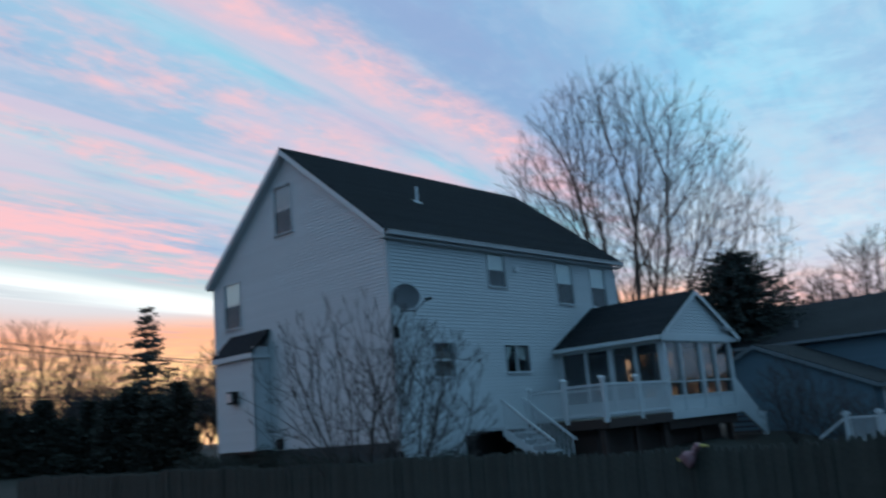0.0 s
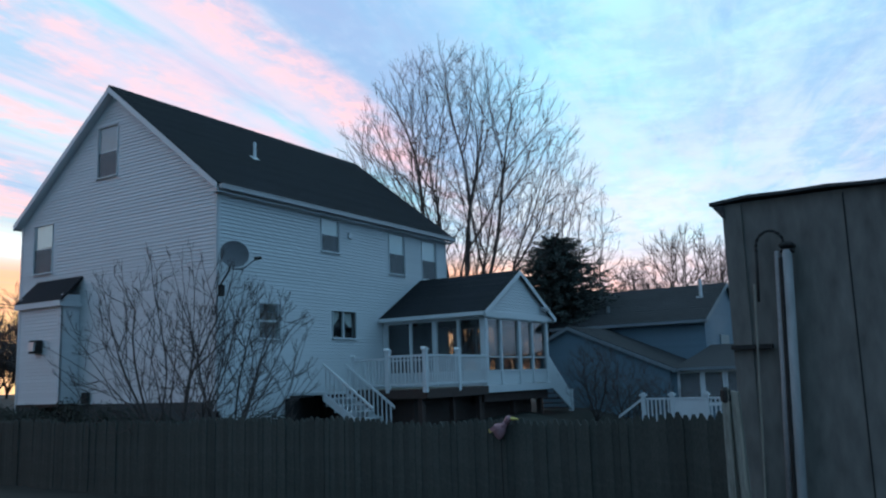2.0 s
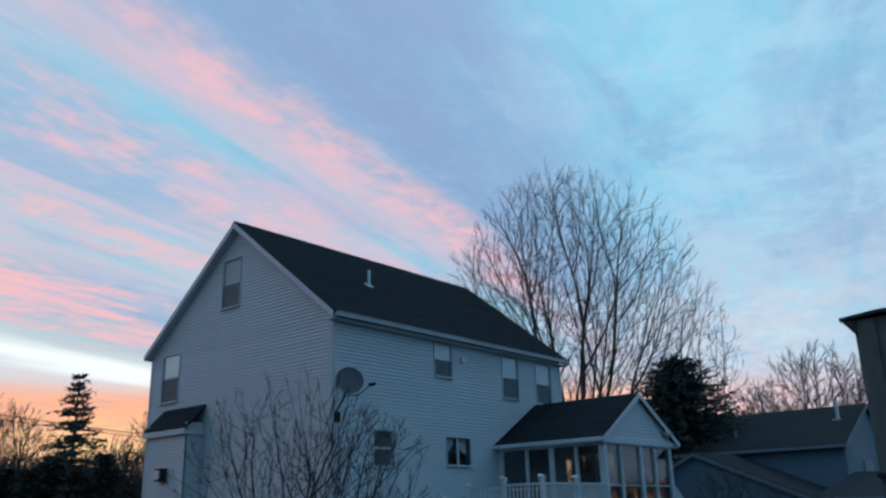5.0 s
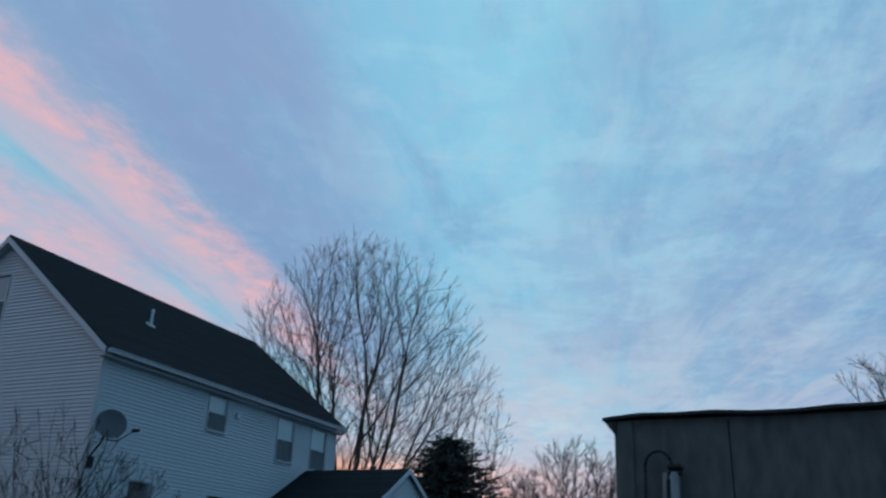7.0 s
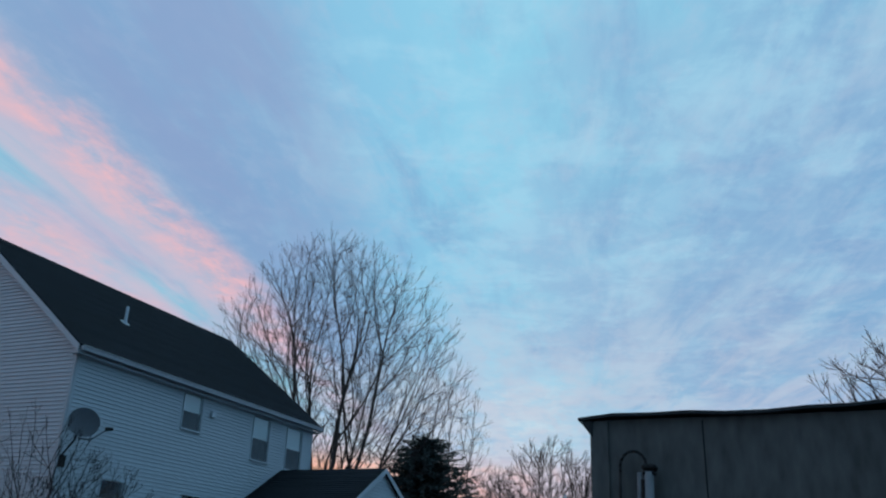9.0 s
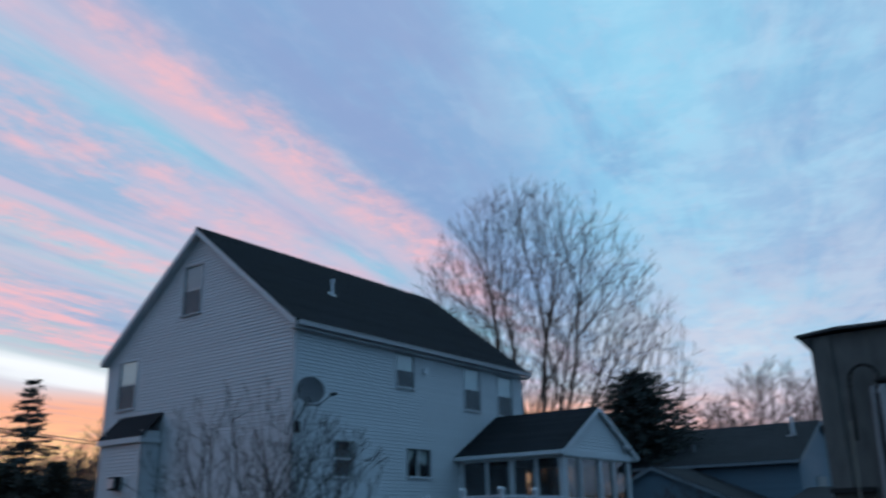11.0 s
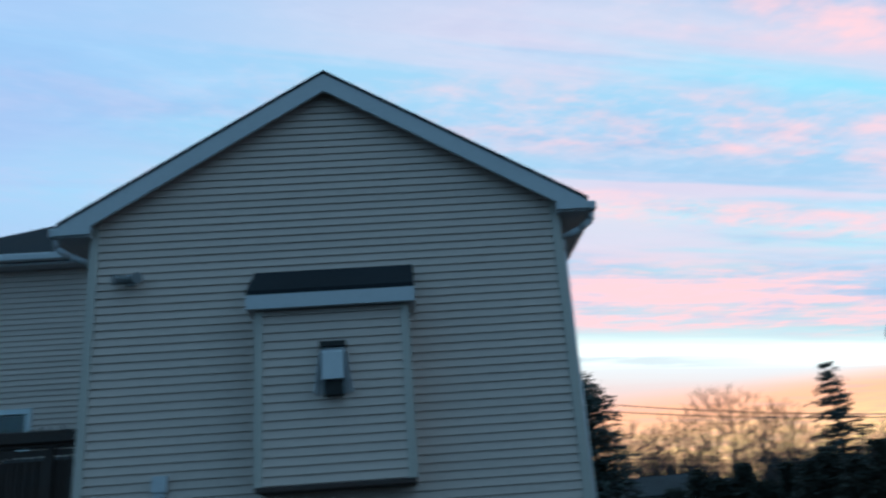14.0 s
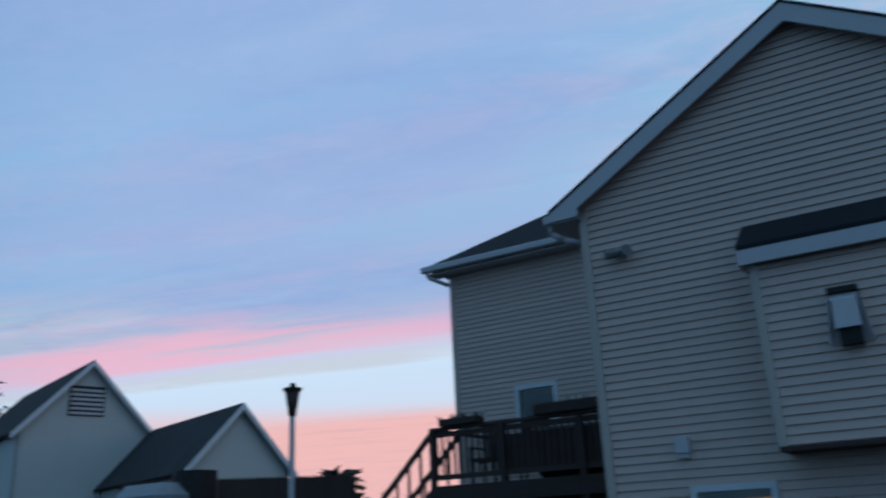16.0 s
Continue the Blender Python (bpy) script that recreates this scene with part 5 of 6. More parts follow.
# ---------------------------------------------------------------- shed and what leans on it
def shed():
    s = thing("shed", "weathered plywood shed with a flat roll-roofed top", "shed")
    x0, x1, y0, y1, zt = 5.0, 8.2, -4.2, 1.13, 2.61
    part("wall", boxes(((x0, y0, -0.05), (x0 + 0.08, y1, zt))), "shed", s, "weathered plywood wall with vertical seams")
    part("wall", boxes(((x0 + 0.08, y1 - 0.08, -0.05), (x1, y1, zt))), "shed", s)
    part("wall", boxes(((x0 + 0.08, y0, -0.05), (x1, y0 + 0.08, zt)), ((x1, y0, -0.05), (x1 + 0.08, y1, zt))), "shed", s)
    for y in (0.50, -0.72, -1.94, -3.16):
        part("seam_batten", boxes(((x0 - 0.004, y - 0.004, 0.0), (x0 - 0.001, y + 0.004, zt - 0.02))), "black_iron", s, "dark seam strip")
    part("corner_board", boxes(((x0 - 0.02, y1 - 0.09, 0.0), (x0 - 0.001, y1 + 0.015, zt - 0.01)), ((x0 - 0.001, y1 + 0.001, 0.0), (x0 + 0.09, y1 + 0.018, zt - 0.01))), "shed", s)
    # roof edge: a thin wavy sheet over a sloping fascia
    bm = bmesh.new()
    rnd = random.Random(8)
    n = 26
    rows = []
    for i in range(n + 1):
        y = 1.21 - i * (1.21 - y0 + 0.1) / n
        z = 2.625 + 0.010 * math.sin(i * 0.9) + rnd.uniform(-0.006, 0.006) + 0.0035 * i
        rows.append([bm.verts.new(p) for p in ((x0 - 0.05, y, z - 0.018), (x0 - 0.05, y, z), (x1 + 0.1, y, z + 0.10), (x1 + 0.1, y, z + 0.02))])
    for a, b in zip(rows, rows[1:]):
        for k in range(4):
            bm.faces.new((a[k], a[(k + 1) % 4], b[(k + 1) % 4], b[k]))
    bm.faces.new(rows[0])
    bm.faces.new(rows[-1][::-1])
    bmesh.ops.recalc_face_normals(bm, faces=bm.faces[:])
    part("roof", bm, "shed_roof", s, "worn dark roll roofing with a wavy edge")
    part("end_fascia", prism(bmesh.new(), [(x0 - 0.04, 1.131, 2.51), (x0 - 0.04, 1.20, 2.60), (x0 - 0.04, 1.131, 2.60)], (x1 - x0, 0, 0)), "shed_roof", s)
    part("ledge", boxes(((x0 - 0.06, 0.93, 1.76), (x0 - 0.001, 1.15, 1.785))), "black_iron", s, "narrow dark ledge on the wall")
    return s


shed()


def leaning_poles():
    x = 4.93
    a = thing("bent_pipe", "dark hooped conduit standing against the shed wall", "pipe")
    arc = [(x, 0.89 + 0.075 * math.cos(k * math.pi / 8), 2.33 + 0.085 * math.sin(k * math.pi / 8)) for k in range(9)]
    part("hoop", pipe(bmesh.new(), [(x, 0.975, 2.02), (x, 0.965, 2.30)] + arc + [(x, 0.815, 2.28)], 0.008, 10), "black_iron", a, smooth=True)
    part("thin_rod", pipe(bmesh.new(), [(x - 0.03, 1.06, 0.0), (x - 0.03, 0.985, 2.12)], 0.006, 8), "pale_stick", a, "thin pale rod")
    b = thing("grey_pipe", "dull grey pipe leaning upright against the shed", "pipe")
    part("pipe", pipe(bmesh.new(), [(x - 0.03, 0.935, 0.0), (x - 0.03, 0.845, 2.29)], 0.020, 12), "pole_grey", b, smooth=True)
    c = thing("white_pole", "chalky white pole leaning upright against the shed", "pole")
    part("pole", pipe(bmesh.new(), [(x - 0.06, 0.865, 0.0), (x - 0.05, 0.795, 2.29)], 0.027, 14), "pole_white", c, smooth=True)
    # pipe's shadow beside the pole, modelled as a thin dark strip
    part("shadow_strip", pipe(bmesh.new(), [(x - 0.07, 0.90, 0.0), (x - 0.06, 0.828, 2.25)], 0.012, 8), "black_iron", c, "dark strip standing in for the pipe's shadow")
    part("clamp", boxes(((x - 0.07, 0.755, 2.30), (x + 0.03, 0.835, 2.335)), ((x - 0.07, 0.76, 2.27), (x + 0.01, 0.83, 2.30)), bevel=0.012), "black_iron", c, "dark clamp on top")
    d = thing("timber_stake", "split grey timber stakes with a dark wrap at the top", "stake")
    part("stake", prism(bmesh.new(), [(4.6, 1.115, 0.0), (4.6, 1.155, 0.0), (4.6, 1.142, 1.55), (4.6, 1.105, 1.55)], (0.05, 0, 0)), "pale_stick", d)
    part("stake", prism(bmesh.new(), [(4.62, 1.02, 0.0), (4.62, 1.065, 0.0), (4.62, 1.100, 1.54), (4.62, 1.062, 1.53)], (0.05, 0, 0)), "pale_stick", d)
    bm = bmesh.new()
    box(bm, (4.59, 1.10, 1.47), (4.66, 1.15, 1.56), 0.018)
    part("wrap", bm, "black_iron", d, "dark wrap binding the stakes")


leaning_poles()


# ---------------------------------------------------------------- satellite dish
def satellite_dish():
    d = thing("satellite_dish", "grey satellite dish on a bent mast at the house corner", "dish")
    c = Vector((14.93, 15.38, 4.90))
    n = Vector((-0.55, -0.80, 0.25)).normalized()
    q = n.to_track_quat("Z", "Y")
    bm = bmesh.new()
    rings = []
    for r in (0.0, 0.1, 0.2, 0.29, 0.345, 0.36):
        dz = 0.55 * r * r
        rings.append([bm.verts.new(c + q @ Vector((r * math.cos(i * math.tau / 28), 1.0 * r * math.sin(i * math.tau / 28), dz))) for i in range(28 if r else 1)])
    for a, b in zip(rings, rings[1:]):
        for i in range(28):
            j = (i + 1) % 28
            bm.faces.new((a[0], b[i], b[j]) if len(a) == 1 else (a[i], b[i], b[j], a[j]))
    ret = bmesh.ops.solidify(bm, geom=bm.faces[:], thickness=0.012)
    part("reflector", bm, "dish", d, "grey oval reflector", smooth=True)
    feed = c + Vector((0.33, -0.44, -0.10))
    low = c + Vector((-0.02, 0.06, -0.34))
    part("feed_arm", pipe(bmesh.new(), [low, c + Vector((0.12, -0.2, -0.36)), feed], 0.018), "dish", d)
    part("feed_horn", tube(bmesh.new(), feed + Vector((-0.03, 0.04, 0.0)), feed + Vector((0.08, -0.1, 0.02)), 0.05, 0.035, 10), "black_iron", d)
    part("mast", pipe(bmesh.new(), [c + Vector((0.02, 0.08, -0.1)), low + Vector((0, 0.1, -0.05)), (15.10, 16.0, 4.25), (15.30, 16.28, 4.12)], 0.024), "black_iron", d, smooth=True)
    part("strut", pipe(bmesh.new(), [(15.05, 15.95, 4.28), (15.02, 16.05, 3.9), (15.12, 16.2, 3.3)], 0.014), "black_iron", d)
    part("mount_plate", boxes(((15.27, 16.24, 3.98), (15.45, 16.30, 4.26))), "black_iron", d)


satellite_dish()


# ---------------------------------------------------------------- trees
def skeleton_mesh(segs, sides):
    """Tapered sticks as one mesh, from (start, end, r0, r1)."""
    verts, faces = [], []
    for p0, p1, r0, r1 in segs:
        q = (p1 - p0).to_track_quat("Z", "Y")
        b = len(verts)
        for p, r in ((p0, r0), (p1, r1)):
            for i in range(sides):
                a = i * math.tau / sides
                verts.append(tuple(p + q @ Vector((r * math.cos(a), r * math.sin(a), 0))))
        for i in range(sides):
            j = (i + 1) % sides
            faces.append((b + i, b + j, b + sides + j, b + sides + i))
    return verts, faces


def stick_part(name, segs, sides, mat, parent, label=""):
    v, f = skeleton_mesh(segs, sides)
    me = bpy.data.meshes.new(name)
    me.from_pydata(v, [], f)
    me.materials.append(M[mat])
    ob = new(name, me)
    ob.parent = parent
    if label:
        ob["label"] = label
    return ob


def bough(rnd, p, way, length, r, depth, segs, twigs, up=0.25, spread=0.6, kids=(3, 4), bend=0.12, shrink=0.68, thin=0.006, inside=None):
    """One limb, bending as it goes, with its side shoots."""
    n = 4 if depth > 1 else 3
    q = p.copy()
    w = way.normalized()
    pts = [(q.copy(), r)]
    for i in range(n):
        w = (w + Vector((rnd.gauss(0, bend), rnd.gauss(0, bend), rnd.gauss(0, bend) + up * 0.22))).normalized()
        q2 = q + w * (length / n)
        if inside and not inside(q2, rnd):
            if i == 0:
                return
            break
        r2 = max(r * (1 - 0.62 * (i + 1) / n), thin)
        (segs if depth > 1 else twigs).append((q, q2, max(r * (1 - 0.62 * i / n), thin), r2))
        q = q2
        pts.append((q.copy(), r2))
    if depth == 0:
        return
    for k in range(rnd.randint(*kids)):
        base, rb = pts[rnd.randint(1, len(pts) - 1)]
        side = Vector((rnd.gauss(0, 1), rnd.gauss(0, 1), rnd.gauss(0, 0.6)))
        side = (side - w * side.dot(w)).normalized()
        nw = (w * (1 - spread * 0.4) + side * spread * rnd.uniform(0.6, 1.15) + Vector((0, 0, up * 0.5))).normalized()
        bough(rnd, base, nw, length * shrink * rnd.uniform(0.75, 1.1), max(rb * 0.66, thin), depth - 1, segs, twigs, up, spread, kids, bend, shrink, thin, inside)


def grow(nodes, aims, bias):
    """Joins every point of the crown to the tree by the way that is short both to the branch and down to the root."""
    pos = [np.array(tuple(p)) for p, _ in nodes]
    par = [q for _, q in nodes]
    way = [0.0]
    for k in range(1, len(pos)):
        way.append(way[par[k]] + float(np.linalg.norm(pos[k] - pos[par[k]])))
    cost, near = np.full(len(aims), 1e9), np.zeros(len(aims), int)
    open_ = np.ones(len(aims), bool)

    def offer(k):
        c = np.linalg.norm(aims - pos[k], axis=1) + bias * way[k]
        hit = (c < cost) & open_
        cost[hit], near[hit] = c[hit], k

    for k in range(len(pos)):
        offer(k)
    for _ in range(len(aims)):
        i = int(np.argmin(np.where(open_, cost, 1e12)))
        open_[i] = False
        k = int(near[i])
        pos.append(aims[i])
        par.append(k)
        way.append(way[k] + float(np.linalg.norm(aims[i] - pos[k])))
        offer(len(pos) - 1)
    return [(Vector(p.tolist()), q) for p, q in zip(pos, par)]


def straighten(nodes, fixed):
    """Draws each joint toward the line from its parent to the child that carries most, so that branches sweep instead of zigzag."""
    count = len(nodes)
    size, heir = [1] * count, [-1] * count
    for k in range(count - 1, 0, -1):
        q = nodes[k][1]
        size[q] += size[k]
        if heir[q] < 0 or size[k] > size[heir[q]]:
            heir[q] = k
    pos = [p for p, _ in nodes]
    for _ in range(4):
        pos = [p if k < fixed or heir[k] < 0 else p.lerp((pos[nodes[k][1]] + pos[heir[k]]) / 2, 0.62) for k, p in enumerate(pos)]
    return [(p, q) for p, (_, q) in zip(pos, nodes)]


def bare_tree(name, label, at, height, width, seed, fork=0.2, low=0.2, leaders=7, aims=1500, step=0.35, tip=0.008, thick=2.25, twig=0.5, sprays=3, bias=0.55, fan=0.8, lean=(0, 0), stems=False, group="", widest=0.45, spur=0.0, splay=0.36):
    """A leafless tree: leaders fan from the fork, branches fill a rounded crown, fine twigs end them. lean shifts the crown's middle."""
    rnd = random.Random(seed)
    t = thing(name, label, "tree", group, at=at)
    z0, z1 = height * low, height
    zm = z0 + (z1 - z0) * widest
    mid = Vector((lean[0], lean[1], zm))

    def radius(z):
        h = (z1 - zm) if z > zm else (zm - z0)
        return width / 2 * math.sqrt(max(1 - ((z - zm) / h) ** 2, 0))

    pts = []
    while len(pts) < aims:
        z = rnd.uniform(z0, z1)
        r = radius(z)
        a, k = rnd.uniform(0, math.tau), math.sqrt(rnd.uniform(0.02, 1))
        if rnd.random() > (r / (width / 2)) ** 2 + 0.02:
            continue
        lump = 0.94 + 0.20 * noise.noise(Vector((math.cos(a) * 1.6, math.sin(a) * 1.6, z * 3.4 / height + seed)))
        shift = (z - z0) / (z1 - z0)
        pts.append((lean[0] * shift + math.cos(a) * r * k * lump, lean[1] * shift + math.sin(a) * r * k * lump, z))
    nodes = [(Vector((0, 0, 0)), -1)]
    fz = height * fork
    n = 4
    for i in range(n):
        nodes.append((Vector((rnd.gauss(0, 0.006) * height, rnd.gauss(0, 0.006) * height, fz * (i + 1) / n)), i))
    roots = []
    for i in range(leaders):
        a = i * 2.399 + rnd.uniform(-0.3, 0.3)
        q = math.sqrt((i + 0.35) / leaders) * fan
        zt = zm + (z1 - zm) * (0.42 - 0.75 * q * q)
        goal = Vector((lean[0] * 0.7 + math.cos(a) * width * splay * q, lean[1] * 0.7 + math.sin(a) * width * splay * q, zt))
        k = 0 if stems else max(1, n - i % 3)
        start = nodes[k][0]
        m = max(3, int((goal - start).length / step))
        roots.append(len(nodes))
        bow = Vector((math.cos(a), math.sin(a), -0.4)) * (goal - start).length * (0.0 if stems else 0.05)
        for j in range(1, m + 1):
            u = j / m
            p = start.lerp(goal, u) + bow * math.sin(u * math.pi) + Vector((rnd.gauss(0, 1), rnd.gauss(0, 1), 0)) * step * 0.10
            nodes.append((p, k))
            k = len(nodes) - 1
    nodes = grow(nodes, np.array(pts), bias)
    nodes = straighten(nodes, 5 + len(roots))
    count = len(nodes)
    load = [0.0] * count
    limb = [-1] * count
    ends = [True] * count
    for k in range(count):
        q = nodes[k][1]
        if q >= 0:
            ends[q] = False
            limb[k] = k if k in roots else limb[q]
    for k in range(count - 1, 0, -1):
        load[k] = load[k] or tip ** thick
        load[nodes[k][1]] += load[k]
    rad = [v ** (1 / thick) for v in load]
    trunk, boughs, fine = [], {}, []
    for k in range(1, count):
        p, q = nodes[k]
        seg = (nodes[q][0], p, min(rad[q], rad[k] * 1.25), rad[k])
        if limb[k] < 0:
            trunk.append(seg)
        elif rad[k] > tip * 2.4:
            boughs.setdefault(limb[k], []).append(seg)
        else:
            fine.append(seg)
        way = (p - nodes[q][0]).normalized()
        if rad[k] < tip * 3.2:
            for _ in range(sprays if ends[k] else int(rnd.random() < 0.6)):
                w = (way + Vector((rnd.gauss(0, 0.36), rnd.gauss(0, 0.36), rnd.gauss(0.28, 0.3)))).normalized()
                ln = twig * rnd.uniform(0.45, 1.1)
                b = p + w * ln * 0.5
                c = b + (w + Vector((rnd.gauss(0, 0.2), rnd.gauss(0, 0.2), 0.25))).normalized() * ln * 0.5
                e = b + (w + Vector((rnd.gauss(0, 0.5), rnd.gauss(0, 0.5), rnd.gauss(0.3, 0.4)))).normalized() * ln * 0.45
                fine += [(p, b, tip * 0.8, tip * 0.65), (b, c, tip * 0.65, tip * 0.4), (b, e, tip * 0.55, tip * 0.4)]
                if spur:
                    for o in (b, c):
                        fine.append((o, o + Vector((rnd.gauss(0, 1), rnd.gauss(0, 1), rnd.gauss(0.3, 1))).normalized() * spur, tip * 1.1, tip * 0.9))
    stick_part("trunk", trunk, 9, "bark", t, "grey-brown trunk")
    for segs in boughs.values():
        stick_part("limb", segs, 5, "bark", t)
    stick_part("crown", fine, 3, "twig", t, "crown of fine bare twigs")["kind"] = "stuff"
    return t


def polar(az, dist, z=None):
    x, y = dist * math.cos(radians(az)), dist * math.sin(radians(az))
    return (x, y, rise(x, y) - 0.05 if z is None else z)


bare_tree("bare_tree", "large leafless maple with a broad rounded crown behind the white house", (34.25, 20.25, 0.6), 16.7, 12.8, 11, fork=0.17, low=0.20, splay=0.41, leaders=9, aims=2900, step=0.45, tip=0.0100, thick=2.1, bias=0.6, twig=0.95, sprays=3, fan=1.0, widest=0.44)
bare_tree("bare_tree", "slender leafless tree beside the large maple", polar(22.6, 46, 0.3), 12.4, 5.2, 15, fork=0.2, low=0.3, leaders=4, aims=420, step=0.45, tip=0.010, twig=0.7, fan=0.9)
bare_tree("ornamental_tree", "small leafless multi-stemmed ornamental tree beyond the fence", polar(49.5, 15.8), 4.1, 4.3, 21, fork=0.08, low=0.10, leaders=6, aims=540, step=0.16, tip=0.0050, thick=2.05, twig=0.30, sprays=3, bias=0.65, splay=0.46, fan=1.15, stems=True, widest=0.42, spur=0.025)
bare_tree("ornamental_tree", "smaller leafless ornamental tree arching over the fence", polar(46.3, 15.5), 3.35, 2.9, 23, fork=0.08, low=0.16, leaders=4, aims=320, step=0.16, tip=0.0050, thick=2.05, twig=0.30, sprays=3, bias=0.65, splay=0.46, fan=1.1, lean=(0.35, -0.36), stems=True, widest=0.45, spur=0.025)


def needle_tree(name, label, at, height, width, seed, tiers, droop=0.1, mat="needle", start=0.12, clump=0.5, ragged=0.35, per=9, power=0.8):
    """A conifer: a trunk and tiers of boughs, each hung with many small flat sprays."""
    rnd = random.Random(seed)
    t = thing(name, label, "tree", at=at)
    stick_part("trunk", [(Vector((0, 0, 0)), Vector((0, 0, height * 0.97)), width * 0.035 + 0.05, 0.02)], 7, "bark", t)
    verts, faces, segs = [], [], []
    for i in range(tiers):
        k = (i + rnd.uniform(-0.3, 0.3)) / tiers
        z = height * (start + (1 - start) * k)
        reach = width * 0.5 * max(1 - k, 0.03) ** power
        for j in range(per):
            a = rnd.uniform(0, math.tau)
            ln = reach * rnd.uniform(1 - ragged, 1 + ragged * 0.6)
            tipz = z + ln * rnd.uniform(-droop, droop * 0.7 + 0.1)
            tip = Vector((math.cos(a) * ln, math.sin(a) * ln, tipz))
            root = Vector((0, 0, z))
            segs.append((root, tip, 0.03, 0.008))
            m = max(3, int(ln / (clump * 0.42)))
            for s in range(m):
                c = root.lerp(tip, (s + 0.7) / m)
                for _ in range(2):
                    d = clump * rnd.uniform(0.35, 0.8)
                    dirs = Vector((math.cos(a + rnd.gauss(0, 0.9)), math.sin(a + rnd.gauss(0, 0.9)), rnd.gauss(0.05, 0.35))).normalized()
                    wv = dirs.cross(Vector((rnd.gauss(0, 1), rnd.gauss(0, 1), rnd.gauss(0, 1)))).normalized() * d * 0.22
                    b = len(verts)
                    e = c + Vector((rnd.gauss(0, 0.1), rnd.gauss(0, 0.1), rnd.gauss(0, 0.06))) * clump * 2
                    for p in (e - dirs * d * 0.4, e + wv, e + dirs * d, e - wv):
                        verts.append(tuple(p))
                    faces.append((b, b + 1, b + 2, b + 3))
    stick_part("branchwork", segs, 4, "bark", t)["kind"] = "stuff"
    me = bpy.data.meshes.new("foliage")
    me.from_pydata(verts, [], faces)
    me.materials.append(M[mat])
    f = new("foliage", me)
    f.parent = t
    f["kind"] = "stuff"
    return t


needle_tree("pine_tree", "tall dark pine with layered boughs against the sunset", polar(62.9, 62, 0.6), 10.9, 4.8, 31, 22, 0.22, clump=0.50, per=15, ragged=0.72, start=0.16, power=0.62)
needle_tree("spruce_tree", "dense dark spruce behind the beige house corner", polar(78.6, 40, 0.6), 8.0, 5.2, 32, 36, 0.3, clump=0.36, per=18, power=0.35)
needle_tree("evergreen_tree", "broad dark evergreen behind the porch", polar(24.0, 39, 0.0), 8.0, 5.2, 33, 30, 0.35, clump=0.28, per=26, power=0.38, start=0.46, ragged=0.6)
for az, dist, hgt, wid in ((61.0, 33, 4.2, 1.7), (62.6, 33, 3.6, 1.8), (63.9, 34, 4.1, 2.0), (65.1, 34, 3.6, 1.7), (66.3, 35, 3.6, 1.2), (67.5, 35, 3.0, 1.7), (68.9, 35, 3.7, 1.7), (70.2, 35, 3.2, 1.8), (71.6, 35, 3.6, 1.9), (73.2, 36, 2.9, 1.9)):
    needle_tree("arborvitae", "dark narrow arborvitae in the boundary hedge", polar(az, dist), hgt - 0.95, wid * 0.95, int(az * 10), 30, 0.6, "arbor", 0.02, 0.28, 0.22, 20, 0.42)


def far_wood(name, label, az0, az1, dist, lo, hi, seed, count):
    """Distant leafless trees, a hedge of them along the horizon."""
    rnd = random.Random(seed)
    w = thing(name, label, "woods", kind="stuff")
    segs, twigs = [], []
    for i in range(count):
        az = az0 + (az1 - az0) * (i + rnd.uniform(0.2, 0.8)) / count
        d = dist * rnd.uniform(0.85, 1.15)
        x, y = d * math.cos(radians(az)), d * math.sin(radians(az))
        hgt = rnd.uniform(lo, hi)
        base = Vector((x, y, -0.3))
        segs.append((base, base + Vector((0, 0, hgt * 0.35)), 0.16, 0.12))
        for k in range(8):
            a = rnd.uniform(0, math.tau)
            way = Vector((math.cos(a) * 0.5, math.sin(a) * 0.5, rnd.uniform(0.6, 1.1)))
            bough(rnd, base + Vector((0, 0, hgt * rnd.uniform(0.2, 0.4))), way, hgt * 0.5, 0.07, 3, segs, twigs, 0.2, 0.6, (3, 5), 0.14, 0.62, 0.024)
    stick_part("trunks", segs, 4, "bark", w)["kind"] = "stuff"
    stick_part("twigs", twigs, 3, "twig", w)["kind"] = "stuff"


for az, dist, hgt, wid, seed in ((21.9, 29.4, 2.7, 2.2, 71), (19.9, 29.0, 2.5, 2.6, 72), (18.0, 29.2, 2.0, 2.2, 73)):
    bare_tree("bare_shrub", "tangled leafless shrub in front of the blue house", polar(az, dist), hgt, wid, seed, fork=0.08, low=0.08, leaders=6, aims=420, step=0.25, tip=0.006, twig=0.35, sprays=2, bias=0.4, fan=1.15, stems=True, group="shrubs by the blue house")
far_wood("far_woods", "line of leafless trees along the sunset horizon", 56, 80, 86, 5.0, 8.0, 41, 40)
far_wood("far_woods", "leafless trees beyond the blue house", 17.0, 22, 66, 5.4, 7.0, 42, 5)
far_wood("far_woods", "leafless trees seen through the porch", 24, 33, 70, 4.0, 6.0, 45, 4)
